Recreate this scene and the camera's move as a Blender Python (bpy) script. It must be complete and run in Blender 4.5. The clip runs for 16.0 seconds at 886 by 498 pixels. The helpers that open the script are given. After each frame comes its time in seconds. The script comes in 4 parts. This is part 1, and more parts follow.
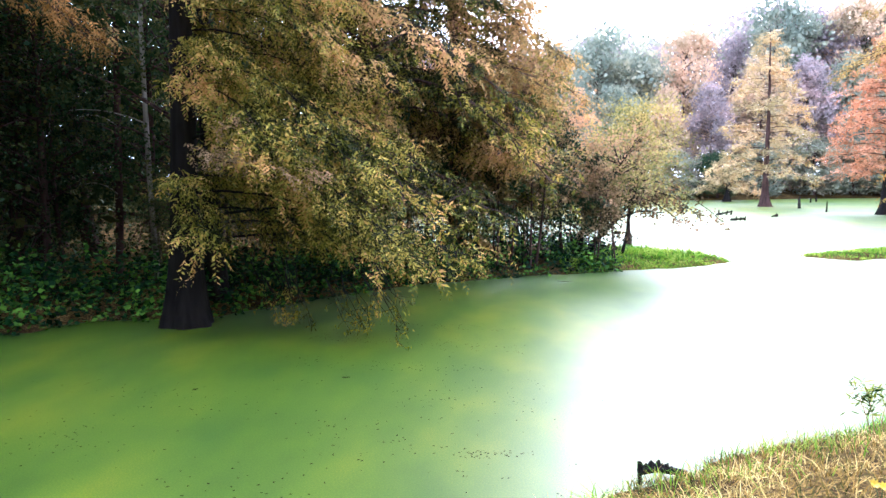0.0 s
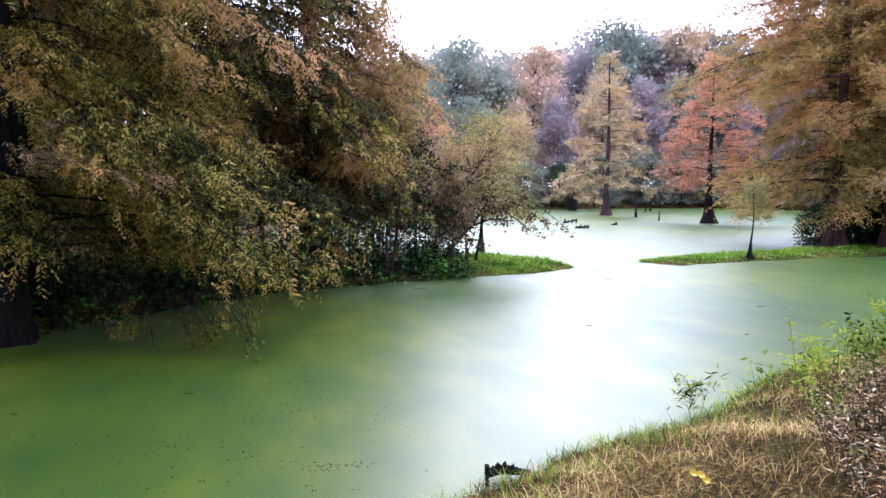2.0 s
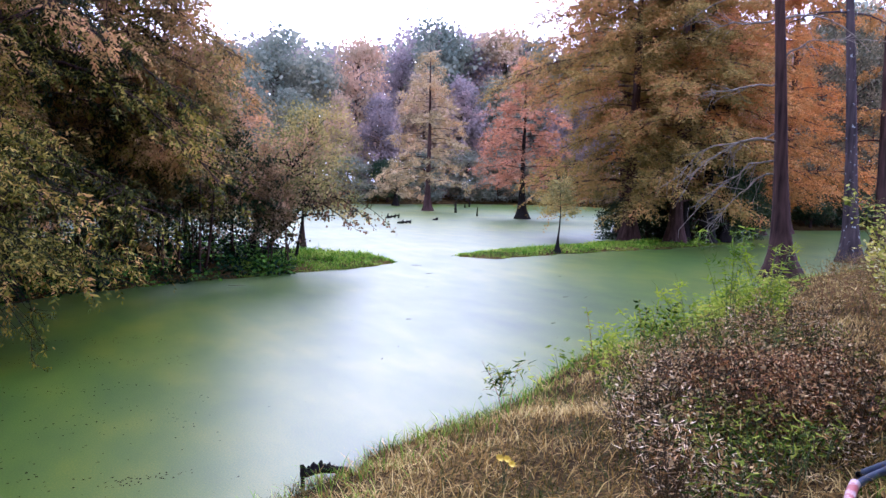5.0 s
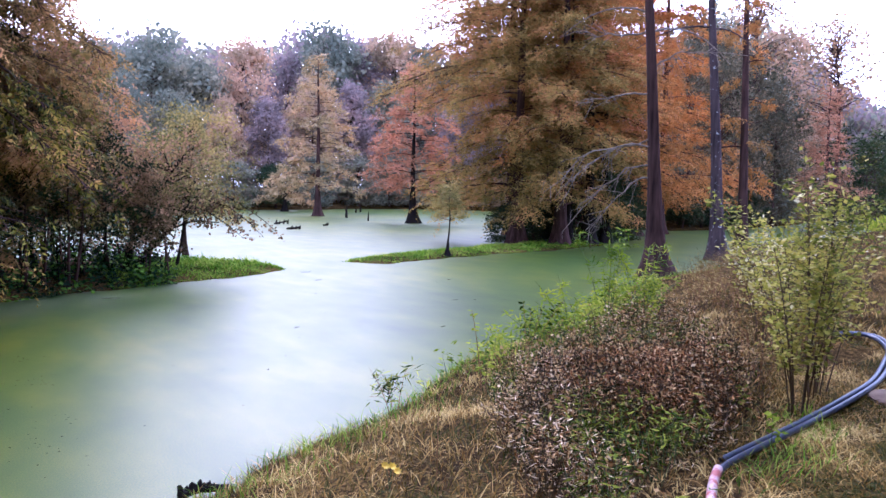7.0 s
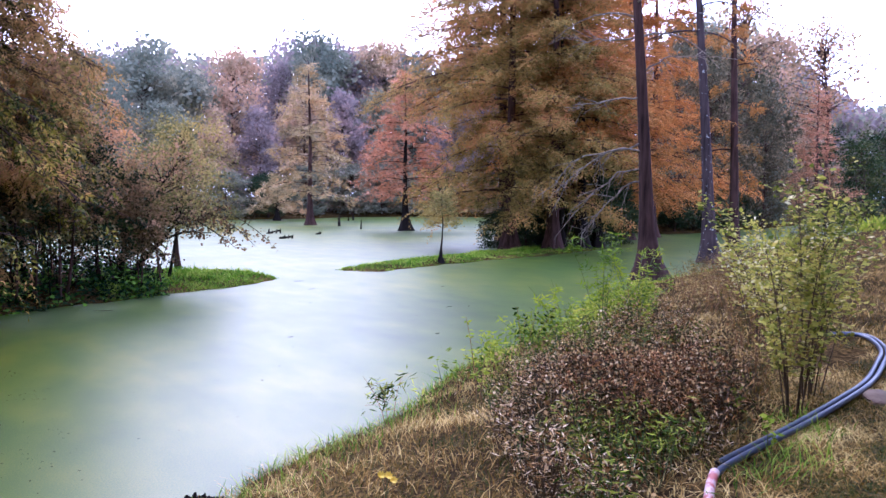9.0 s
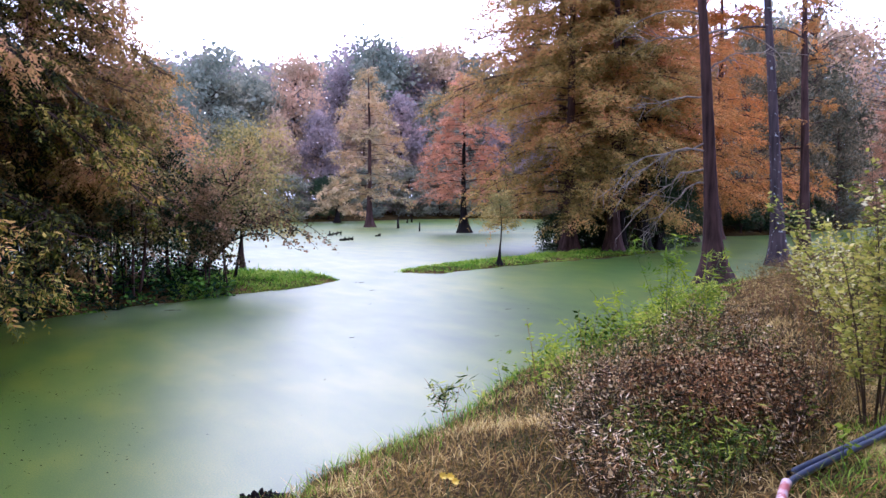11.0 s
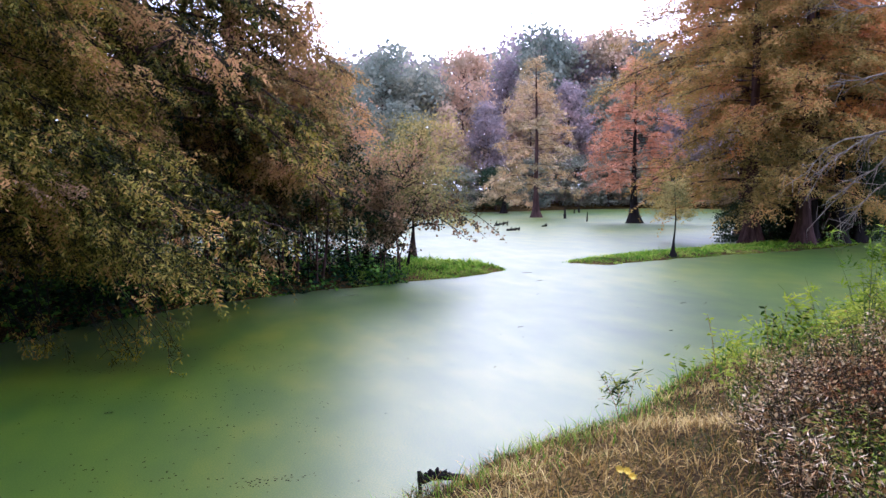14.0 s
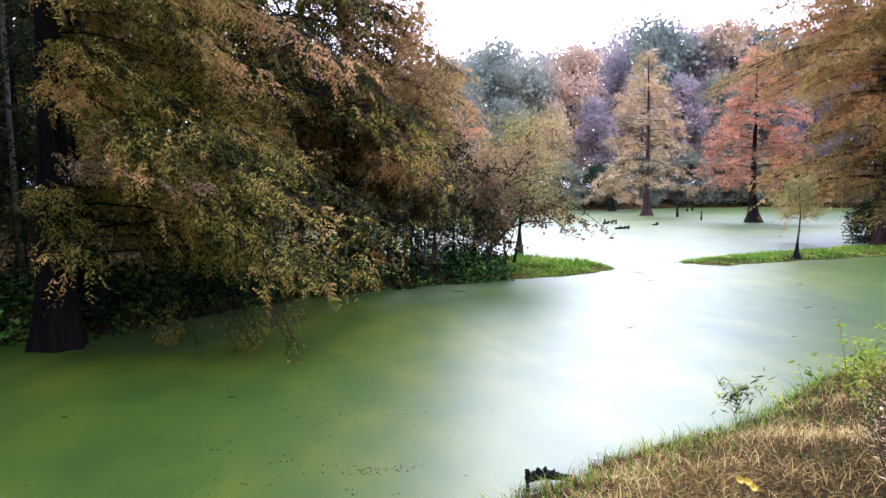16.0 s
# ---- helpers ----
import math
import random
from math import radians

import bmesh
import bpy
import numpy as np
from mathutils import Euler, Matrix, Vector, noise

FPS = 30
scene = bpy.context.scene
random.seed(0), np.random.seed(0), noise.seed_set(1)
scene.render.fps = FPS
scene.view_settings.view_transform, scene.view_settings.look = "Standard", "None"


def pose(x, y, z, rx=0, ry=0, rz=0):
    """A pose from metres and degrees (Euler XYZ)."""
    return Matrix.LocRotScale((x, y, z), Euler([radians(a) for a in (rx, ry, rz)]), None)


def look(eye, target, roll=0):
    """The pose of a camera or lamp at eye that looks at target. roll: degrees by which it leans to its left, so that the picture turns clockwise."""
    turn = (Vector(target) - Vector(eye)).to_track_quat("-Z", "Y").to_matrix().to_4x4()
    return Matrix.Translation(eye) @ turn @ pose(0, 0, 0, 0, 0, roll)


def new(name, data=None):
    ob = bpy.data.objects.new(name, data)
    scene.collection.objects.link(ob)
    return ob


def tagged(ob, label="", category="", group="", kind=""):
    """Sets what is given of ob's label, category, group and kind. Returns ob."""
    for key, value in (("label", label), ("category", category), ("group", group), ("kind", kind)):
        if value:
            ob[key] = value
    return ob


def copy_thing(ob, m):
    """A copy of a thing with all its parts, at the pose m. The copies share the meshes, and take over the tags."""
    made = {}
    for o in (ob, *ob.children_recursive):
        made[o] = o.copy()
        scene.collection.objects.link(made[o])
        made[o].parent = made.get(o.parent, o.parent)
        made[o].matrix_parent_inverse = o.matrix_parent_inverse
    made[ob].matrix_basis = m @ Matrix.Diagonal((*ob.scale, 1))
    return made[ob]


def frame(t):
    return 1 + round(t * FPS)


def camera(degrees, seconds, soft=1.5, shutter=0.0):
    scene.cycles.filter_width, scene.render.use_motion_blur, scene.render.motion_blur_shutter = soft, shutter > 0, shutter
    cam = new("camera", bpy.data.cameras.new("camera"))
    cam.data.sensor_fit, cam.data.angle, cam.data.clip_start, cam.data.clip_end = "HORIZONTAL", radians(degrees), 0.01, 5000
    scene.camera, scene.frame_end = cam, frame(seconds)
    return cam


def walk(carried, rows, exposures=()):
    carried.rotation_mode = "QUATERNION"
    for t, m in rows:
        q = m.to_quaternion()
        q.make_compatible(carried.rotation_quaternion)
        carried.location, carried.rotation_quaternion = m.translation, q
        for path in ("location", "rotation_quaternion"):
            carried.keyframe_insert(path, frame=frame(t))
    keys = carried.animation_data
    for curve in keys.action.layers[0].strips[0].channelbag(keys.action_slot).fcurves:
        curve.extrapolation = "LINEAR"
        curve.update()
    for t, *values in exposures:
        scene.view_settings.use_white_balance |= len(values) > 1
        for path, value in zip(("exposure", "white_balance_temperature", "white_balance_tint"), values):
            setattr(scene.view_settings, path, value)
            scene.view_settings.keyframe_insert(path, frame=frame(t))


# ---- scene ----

cam = camera(63.9, 16.0, soft=1.5)
ROWS = [
    (0.0, -0.160, -0.046, 2.583, 84.49, 0.50, 1.64),
    (0.5, -0.135, -0.030, 2.588, 84.62, 0.40, -0.77),
    (1.0, -0.109, -0.016, 2.586, 84.83, 0.44, -3.49),
    (1.5, -0.084, -0.010, 2.587, 84.98, 0.09, -6.95),
    (2.0, -0.079, -0.014, 2.593, 85.04, -0.31, -9.71),
    (2.5, -0.061, 0.002, 2.587, 84.99, -0.56, -12.42),
    (3.0, -0.043, -0.001, 2.594, 85.03, -0.82, -15.18),
    (3.5, -0.020, -0.000, 2.597, 85.26, -0.82, -17.44),
    (4.0, -0.010, 0.002, 2.597, 84.82, -1.00, -19.92),
    (6.3, 0.066, 0.012, 2.596, 85.25, -1.41, -28.78),
    (6.5, 0.079, 0.011, 2.592, 85.16, -1.44, -29.87),
    (7.0, 0.097, 0.008, 2.600, 85.35, -0.93, -32.47),
    (7.5, 0.084, -0.018, 2.604, 85.46, -0.64, -32.82),
    (8.0, 0.109, 0.015, 2.606, 85.60, -0.30, -33.03),
    (8.2, 0.115, 0.015, 2.596, 85.77, -0.13, -33.21),
    (10.3, 0.079, 0.011, 2.614, 85.98, 0.10, -31.48),
    (10.5, 0.090, 0.013, 2.609, 86.01, 0.14, -30.65),
    (11.0, 0.069, 0.010, 2.608, 86.07, 0.17, -28.42),
    (11.5, 0.051, 0.004, 2.607, 85.80, 0.38, -25.93),
    (12.0, 0.032, -0.007, 2.605, 85.58, 0.44, -23.68),
    (12.5, 0.026, 0.004, 2.598, 85.24, 0.69, -20.91),
    (13.0, 0.015, 0.013, 2.601, 85.34, 0.78, -19.00),
    (13.5, -0.001, 0.010, 2.607, 85.51, 0.62, -17.53),
    (14.0, -0.014, 0.010, 2.601, 85.38, 0.64, -15.15),
    (14.5, -0.023, -0.001, 2.607, 85.60, 0.64, -12.93),
    (15.0, -0.039, 0.008, 2.600, 85.69, 0.65, -10.71),
    (15.5, -0.056, 0.001, 2.598, 85.09, 0.56, -8.95),
    (16.0, -0.066, 0.004, 2.601, 85.25, 0.57, -6.67),
]
EXPOSURES = [(0.0, 1.55, 5050, 11), (1.0, 0.98, 5050, 16), (2.0, 0.64, 4980, 20), (3.5, 0.35, 4900, 25), (7.0, 0.32, 4820, 33), (8.0, 0.32, 4820, 33), (12.0, 0.24, 4950, 28), (14.5, 0.36, 5000, 25), (16.0, 0.62, 5040, 22)]
walk(cam, [(t, pose(x, y, z, rx, ry, rz)) for t, x, y, z, rx, ry, rz in ROWS], EXPOSURES)

# ---- light: a hazy, overcast sky, brightest ahead over the far trees ----
SUN_ELEVATION, SUN_AZIMUTH = radians(36), radians(16)
world = bpy.data.worlds.new("hazy_sky")
scene.world = world
world.use_nodes = True
wn, wl = world.node_tree.nodes, world.node_tree.links
sky = wn.new("ShaderNodeTexSky")
sky.sky_type, sky.sun_disc = "NISHITA", False
sky.sun_elevation, sky.sun_rotation, sky.dust_density, sky.air_density = SUN_ELEVATION, SUN_AZIMUTH, 6.0, 1.2
veil = wn.new("ShaderNodeMixRGB")
veil.blend_type = "MIX"
veil.inputs[0].default_value = 0.6
veil.inputs[2].default_value = (12.0, 12.5, 14.6, 1)
wl.new(sky.outputs[0], veil.inputs[1])
wl.new(veil.outputs[0], wn["Background"].inputs[0])
wn["Background"].inputs[1].default_value = 0.29
sun_data = bpy.data.lights.new("sun", "SUN")
sun_data.energy, sun_data.angle, sun_data.color = 0.7, radians(46), (1.0, 0.96, 0.92)
sun = new("sun", sun_data)
sun.matrix_world = look((0, 0, 60), (-60 * math.sin(SUN_AZIMUTH) / math.tan(SUN_ELEVATION), -60 * math.cos(SUN_AZIMUTH) / math.tan(SUN_ELEVATION), 0))


# ---- materials ----
def material(name):
    m = bpy.data.materials.new(name)
    m.use_nodes = True
    return m, m.node_tree.nodes, m.node_tree.links


def ramp(nodes, stops):
    r = nodes.new("ShaderNodeValToRGB")
    e = r.color_ramp.elements
    while len(e) < len(stops):
        e.new(0.5)
    for el, (p, c) in zip(e, stops):
        el.position, el.color = p, (*c, 1)
    return r


def noise_node(nodes, links, scale, detail=4.0, stretch=(1, 1, 1), coord="Object"):
    tc, mp, nz = nodes.new("ShaderNodeTexCoord"), nodes.new("ShaderNodeMapping"), nodes.new("ShaderNodeTexNoise")
    mp.inputs["Scale"].default_value = stretch
    nz.inputs["Scale"].default_value, nz.inputs["Detail"].default_value = scale, detail
    links.new(tc.outputs[coord], mp.inputs[0])
    links.new(mp.outputs[0], nz.inputs[0])
    return nz


def maths(nodes, links, op, a, b):
    n = nodes.new("ShaderNodeMath")
    n.operation = op
    for i, v in enumerate((a, b)):
        if isinstance(v, (int, float)):
            n.inputs[i].default_value = v
        else:
            links.new(v, n.inputs[i])
    return n.outputs[0]


def leaf_material(name, stops, patch=0.5, through_light=0.3, island=0.45, rough=0.6, gloss=0.06, swing=2.0):
    """Leaves: each one its own tone, in larger patches of colour, letting some light through."""
    m, n, l = material(name)
    geo, info = n.new("ShaderNodeNewGeometry"), n.new("ShaderNodeObjectInfo")
    nz = noise_node(n, l, patch, 3.0)
    v = maths(n, l, "MULTIPLY", geo.outputs["Random Per Island"], island)
    s = maths(n, l, "SUBTRACT", nz.outputs[0], 0.5)
    s = maths(n, l, "MULTIPLY", s, swing)
    v = maths(n, l, "ADD", maths(n, l, "ADD", v, s), (1 - island) / 2)
    o = maths(n, l, "MULTIPLY", maths(n, l, "SUBTRACT", info.outputs["Random"], 0.5), 0.3)
    r = ramp(n, stops)
    l.new(maths(n, l, "ADD", v, o), r.inputs[0])
    b, tr, mx = n["Principled BSDF"], n.new("ShaderNodeBsdfTranslucent"), n.new("ShaderNodeMixShader")
    b.inputs["Roughness"].default_value, b.inputs["Specular IOR Level"].default_value = rough, gloss
    l.new(r.outputs[0], b.inputs["Base Color"])
    l.new(r.outputs[0], tr.inputs[0])
    mx.inputs[0].default_value = through_light
    l.new(b.outputs[0], mx.inputs[1])
    l.new(tr.outputs[0], mx.inputs[2])
    l.new(mx.outputs[0], n["Material Output"].inputs[0])
    return m


def bark_material(name, dark, light, lichen=0.0):
    m, n, l = material(name)
    nz = noise_node(n, l, 9.0, 6.0, (1, 1, 0.12))
    big = noise_node(n, l, 0.9, 3.0)
    r = ramp(n, [(0.3, dark), (0.7, light)])
    l.new(maths(n, l, "ADD", maths(n, l, "MULTIPLY", nz.outputs[0], 0.65), maths(n, l, "MULTIPLY", big.outputs[0], 0.35)), r.inputs[0])
    colour = r.outputs[0]
    if lichen:
        sp = noise_node(n, l, 7.0, 2.0)
        rr = ramp(n, [(0.66, (0, 0, 0)), (0.70, (lichen, lichen, lichen))])
        l.new(sp.outputs[0], rr.inputs[0])
        mx = n.new("ShaderNodeMixRGB")
        l.new(rr.outputs[0], mx.inputs[0])
        l.new(colour, mx.inputs[1])
        mx.inputs[2].default_value = (0.45, 0.45, 0.42, 1)
        colour = mx.outputs[0]
    b, bp = n["Principled BSDF"], n.new("ShaderNodeBump")
    bp.inputs["Strength"].default_value, bp.inputs["Distance"].default_value = 0.8, 0.03
    l.new(nz.outputs[0], bp.inputs["Height"])
    l.new(bp.outputs[0], b.inputs["Normal"])
    l.new(colour, b.inputs["Base Color"])
    b.inputs["Roughness"].default_value, b.inputs["Specular IOR Level"].default_value = 0.9, 0.05
    return m


def plain(name, colour, rough=0.6, spots=None):
    m, n, l = material(name)
    nz = noise_node(n, l, 14.0, 5.0)
    lo = tuple(c * 0.7 for c in colour)
    r = ramp(n, [(0.3, lo), (0.65, colour)] if spots is None else [(0.42, colour), (0.52, spots)])
    l.new(nz.outputs[0], r.inputs[0])
    l.new(r.outputs[0], n["Principled BSDF"].inputs["Base Color"])
    n["Principled BSDF"].inputs["Roughness"].default_value = rough
    return m


# The darkest stops put the crown's shaded gaps into the needle colour.
CYPRESS_GOLD = leaf_material("gold_green_needles_with_shade_tones", [(0.16, (0.014, 0.018, 0.004)), (0.4, (0.095, 0.095, 0.014)), (0.58, (0.32, 0.265, 0.036)), (0.76, (0.51, 0.345, 0.06)), (0.95, (0.64, 0.32, 0.1))], 0.8, 0.32, 0.55)
# Tawny autumn needles, lightened to take in the glare over the upper crowns.
CYPRESS_TAWNY = leaf_material("glare_lightened_tawny_pink_needles", [(0.1, (0.095, 0.0712, 0.0238)), (0.36, (0.342, 0.228, 0.0665)), (0.6, (0.589, 0.342, 0.114)), (0.85, (0.703, 0.361, 0.152))], 0.7, 0.58)
CYPRESS_LIME = leaf_material("olive_gold_cypress_needles", [(0.1, (0.125, 0.11, 0.03)), (0.45, (0.33, 0.235, 0.058)), (0.75, (0.49, 0.285, 0.078)), (0.95, (0.6, 0.27, 0.095))], 0.3, 0.45)
CYPRESS_BRONZE = leaf_material("bronze_cypress_needles", [(0.1, (0.18, 0.15, 0.04)), (0.4, (0.42, 0.27, 0.07)), (0.65, (0.6, 0.29, 0.085)), (0.9, (0.66, 0.25, 0.1))], 0.35, 0.45)
CYPRESS_OLIVE = leaf_material("olive_brown_cypress_needles", [(0.1, (0.2, 0.15, 0.05)), (0.45, (0.46, 0.28, 0.085)), (0.75, (0.64, 0.32, 0.11)), (0.95, (0.72, 0.29, 0.12))], 0.3, 0.55)
CYPRESS_ORANGE = leaf_material("orange_cypress_needles", [(0.15, (0.26, 0.15, 0.045)), (0.5, (0.52, 0.245, 0.06)), (0.85, (0.64, 0.25, 0.06))], 0.3)
# Rust red, lightened somewhat for the glare over the far pond.
CYPRESS_RED = leaf_material("rust_red_cypress_needles", [(0.15, (0.352, 0.193, 0.099)), (0.5, (0.517, 0.242, 0.127)), (0.85, (0.605, 0.275, 0.138))], 0.3)
MAPLE_ROSE = leaf_material("rose_tan_leaves", [(0.15, (0.16, 0.12, 0.055)), (0.45, (0.4, 0.25, 0.12)), (0.8, (0.58, 0.33, 0.18))], 0.6, 0.48)
BANK_BROWN = leaf_material("dark_brown_bank_leaves", [(0.15, (0.04, 0.036, 0.016)), (0.5, (0.1, 0.07, 0.034)), (0.85, (0.24, 0.13, 0.07))], 0.6)
BANK_TAN = leaf_material("olive_tan_bank_leaves", [(0.15, (0.138, 0.138, 0.046)), (0.5, (0.38, 0.305, 0.0978)), (0.85, (0.621, 0.437, 0.149))], 0.6, 0.42)
# Far green, lightened and greyed to put haze into the leaf colour.
WOOD_GREEN = leaf_material("haze_paled_green_leaves", [(0.15, (0.14, 0.159, 0.116)), (0.5, (0.232, 0.244, 0.171)), (0.85, (0.39, 0.342, 0.22))], 0.25, 0.42, 0.25)
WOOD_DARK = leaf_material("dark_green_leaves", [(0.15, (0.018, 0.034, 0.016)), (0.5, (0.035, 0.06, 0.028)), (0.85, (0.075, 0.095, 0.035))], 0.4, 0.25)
# The shade of the left woods is put into this near-black green.
BANK_GREEN = leaf_material("shade_darkened_green_leaves", [(0.15, (0.012, 0.028, 0.01)), (0.5, (0.036, 0.058, 0.018)), (0.85, (0.13, 0.12, 0.034))], 0.5, 0.25)
WOOD_OLIVE = leaf_material("olive_brown_leaves", [(0.15, (0.055, 0.055, 0.03)), (0.5, (0.125, 0.11, 0.06)), (0.85, (0.27, 0.2, 0.11))], 0.4, 0.4, 0.35)
# Tan and grey of the far woods, lightened likewise for haze and glare.
WOOD_TAN = leaf_material("haze_paled_tan_autumn_leaves", [(0.15, (0.268, 0.22, 0.134)), (0.5, (0.488, 0.342, 0.207)), (0.85, (0.659, 0.415, 0.256))], 0.25, 0.42, 0.25)
WOOD_GREY = leaf_material("haze_paled_grey_brown_leaves", [(0.15, (0.207, 0.171, 0.165)), (0.5, (0.354, 0.275, 0.256)), (0.85, (0.512, 0.348, 0.305))], 0.25, 0.42, 0.25)
SHRUB_YELLOW = leaf_material("yellow_green_shrub_leaves", [(0.1, (0.12, 0.15, 0.02)), (0.4, (0.36, 0.36, 0.05)), (0.72, (0.62, 0.52, 0.1)), (0.95, (0.85, 0.76, 0.46))], 0.9, 0.4, 0.6)
WEED_GREEN = leaf_material("fresh_green_weed_leaves", [(0.1, (0.06, 0.12, 0.008)), (0.5, (0.3, 0.38, 0.022)), (0.9, (0.62, 0.58, 0.07))], 1.2, 0.4)
# Bank shade is put in as near-black tones, lit leaves as the bright end.
UNDERGROWTH = leaf_material("shade_darkened_undergrowth_leaves", [(0.2, (0.004, 0.014, 0.004)), (0.6, (0.011, 0.042, 0.008)), (0.98, (0.15, 0.28, 0.028))], 1.1, 0.15, 0.7)
DRY_GRASS = leaf_material("straw_grass_blades", [(0.05, (0.025, 0.045, 0.004)), (0.36, (0.1, 0.075, 0.01)), (0.6, (0.36, 0.2, 0.04)), (0.92, (0.8, 0.58, 0.2))], 1.4, 0.08, 0.66)
GREEN_GRASS = leaf_material("green_grass_blades", [(0.1, (0.04, 0.13, 0.006)), (0.5, (0.17, 0.33, 0.014)), (0.9, (0.4, 0.48, 0.06))], 0.8, 0.35, 0.7)
# The near-black lower stops stand in for shadow between the russet weeds.
DRY_WEED = leaf_material("russet_dry_weed_leaves_with_shade_tones", [(0.1, (0.008, 0.02, 0.003)), (0.5, (0.02, 0.012, 0.003)), (0.62, (0.085, 0.032, 0.008)), (0.74, (0.26, 0.11, 0.026)), (0.88, (0.62, 0.39, 0.15)), (1.0, (0.88, 0.68, 0.42))], 1.6, 0.05, 0.9, gloss=0.02, swing=0.9)
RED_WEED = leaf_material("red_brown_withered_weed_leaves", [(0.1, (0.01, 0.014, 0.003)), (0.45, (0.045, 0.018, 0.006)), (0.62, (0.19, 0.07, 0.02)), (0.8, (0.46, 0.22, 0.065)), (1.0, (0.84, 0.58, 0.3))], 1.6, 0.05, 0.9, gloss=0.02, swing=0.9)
WEED_DARK = leaf_material("grey_green_weed_leaves", [(0.2, (0.01, 0.028, 0.003)), (0.6, (0.05, 0.085, 0.006)), (0.95, (0.3, 0.32, 0.035))], 1.2, 0.15, 0.8, gloss=0.02, swing=1.2)
# Orange needles with the haze over the far pond put into their colour.
CYPRESS_PALE = leaf_material("haze_paled_orange_cypress_needles", [(0.15, (0.325, 0.252, 0.123)), (0.5, (0.526, 0.364, 0.174)), (0.85, (0.605, 0.358, 0.162))], 0.3)
WEED_BLOOM = leaf_material("pale_seed_heads", [(0.1, (0.32, 0.17, 0.055)), (0.5, (0.56, 0.37, 0.15)), (0.9, (0.8, 0.62, 0.34))], 1.0, 0.1, gloss=0.02)
BARK = bark_material("grey_brown_cypress_bark", (0.014, 0.009, 0.009), (0.115, 0.062, 0.05))
BARK_SPOT = bark_material("lichen_spotted_cypress_bark", (0.022, 0.017, 0.018), (0.12, 0.085, 0.082), 0.9)
BARK_PALE = bark_material("pale_dead_twig_bark", (0.1, 0.075, 0.055), (0.44, 0.36, 0.28))
BARK_DARK = bark_material("wet_black_wood", (0.007, 0.006, 0.006), (0.028, 0.022, 0.019))
STEM_TAN = plain("tan_dry_stem", (0.3, 0.15, 0.055), 0.8)
STEM_DARK = plain("dark_brown_stem", (0.1, 0.06, 0.03), 0.8)
STEM_GREEN = plain("green_stem", (0.12, 0.16, 0.05), 0.7)
PETAL = plain("yellow_petals", (0.85, 0.55, 0.02), 0.5)
HOSE = plain("blue_grey_plastic_hose", (0.034, 0.042, 0.075), 0.3)
HOSE_END = plain("red_and_white_hose_wrap", (0.42, 0.1, 0.08), 0.5, (0.6, 0.42, 0.4))
ROCK = plain("brown_stone", (0.17, 0.11, 0.07), 0.9)


def ground_material():
    m, n, l = material("straw_and_leaf_litter_soil")
    a, c = noise_node(n, l, 0.5, 4.0), noise_node(n, l, 26.0, 6.0)
    r = ramp(n, [(0.3, (0.01, 0.008, 0.004)), (0.5, (0.045, 0.028, 0.012)), (0.7, (0.28, 0.17, 0.05))])
    l.new(maths(n, l, "ADD", maths(n, l, "MULTIPLY", a.outputs[0], 0.4), maths(n, l, "MULTIPLY", c.outputs[0], 0.6)), r.inputs[0])
    b, bp = n["Principled BSDF"], n.new("ShaderNodeBump")
    bp.inputs["Strength"].default_value, bp.inputs["Distance"].default_value = 0.7, 0.03
    l.new(c.outputs[0], bp.inputs["Height"])
    l.new(bp.outputs[0], b.inputs["Normal"])
    l.new(r.outputs[0], b.inputs["Base Color"])
    b.inputs["Roughness"].default_value, b.inputs["Specular IOR Level"].default_value = 0.95, 0.0
    return m


def duckweed_material():
    """A closed skin of duckweed on still water: matt green fronds under a broad wet sheen."""
    m, n, l = material("duckweed_on_still_water")
    big, mid, fine = noise_node(n, l, 0.12, 4.0), noise_node(n, l, 1.3, 5.0, (1, 0.45, 1)), noise_node(n, l, 60.0, 3.0)
    v = maths(n, l, "ADD", maths(n, l, "MULTIPLY", big.outputs[0], 0.45), maths(n, l, "MULTIPLY", mid.outputs[0], 0.3))
    v = maths(n, l, "ADD", v, maths(n, l, "MULTIPLY", fine.outputs[0], 0.25))
    r = ramp(n, [(0.38, (0.016, 0.046, 0.0004)), (0.5, (0.056, 0.092, 0.0004)), (0.62, (0.135, 0.142, 0.0008))])
    l.new(v, r.inputs[0])
    b, bp = n["Principled BSDF"], n.new("ShaderNodeBump")
    bp.inputs["Strength"].default_value, bp.inputs["Distance"].default_value = 0.12, 0.004
    l.new(fine.outputs[0], bp.inputs["Height"])
    l.new(bp.outputs[0], b.inputs["Normal"])
    l.new(r.outputs[0], b.inputs["Base Color"])
    b.inputs["Roughness"].default_value, b.inputs["IOR"].default_value = 0.42, 1.37
    b.inputs["Sheen Weight"].default_value, b.inputs["Sheen Roughness"].default_value = 0.02, 0.5
    return m


GROUND, DUCKWEED = ground_material(), duckweed_material()


# ---- mesh helpers ----
class Shape:
    """Collects vertices and four-cornered faces, then becomes one mesh."""

    def __init__(self):
        self.v, self.f, self.count = [], [], 0

    def add(self, v, f):
        v = np.asarray(v, float).reshape(-1, 3)
        self.v.append(v)
        self.f.append(np.asarray(f, int).reshape(-1, 4) + self.count)
        self.count += len(v)

    def mesh(self, name, mat, smooth=True):
        me = bpy.data.meshes.new(name)
        v, f = np.concatenate(self.v), np.concatenate(self.f)
        me.vertices.add(len(v))
        me.vertices.foreach_set("co", v.ravel())
        me.loops.add(f.size)
        me.loops.foreach_set("vertex_index", f.ravel())
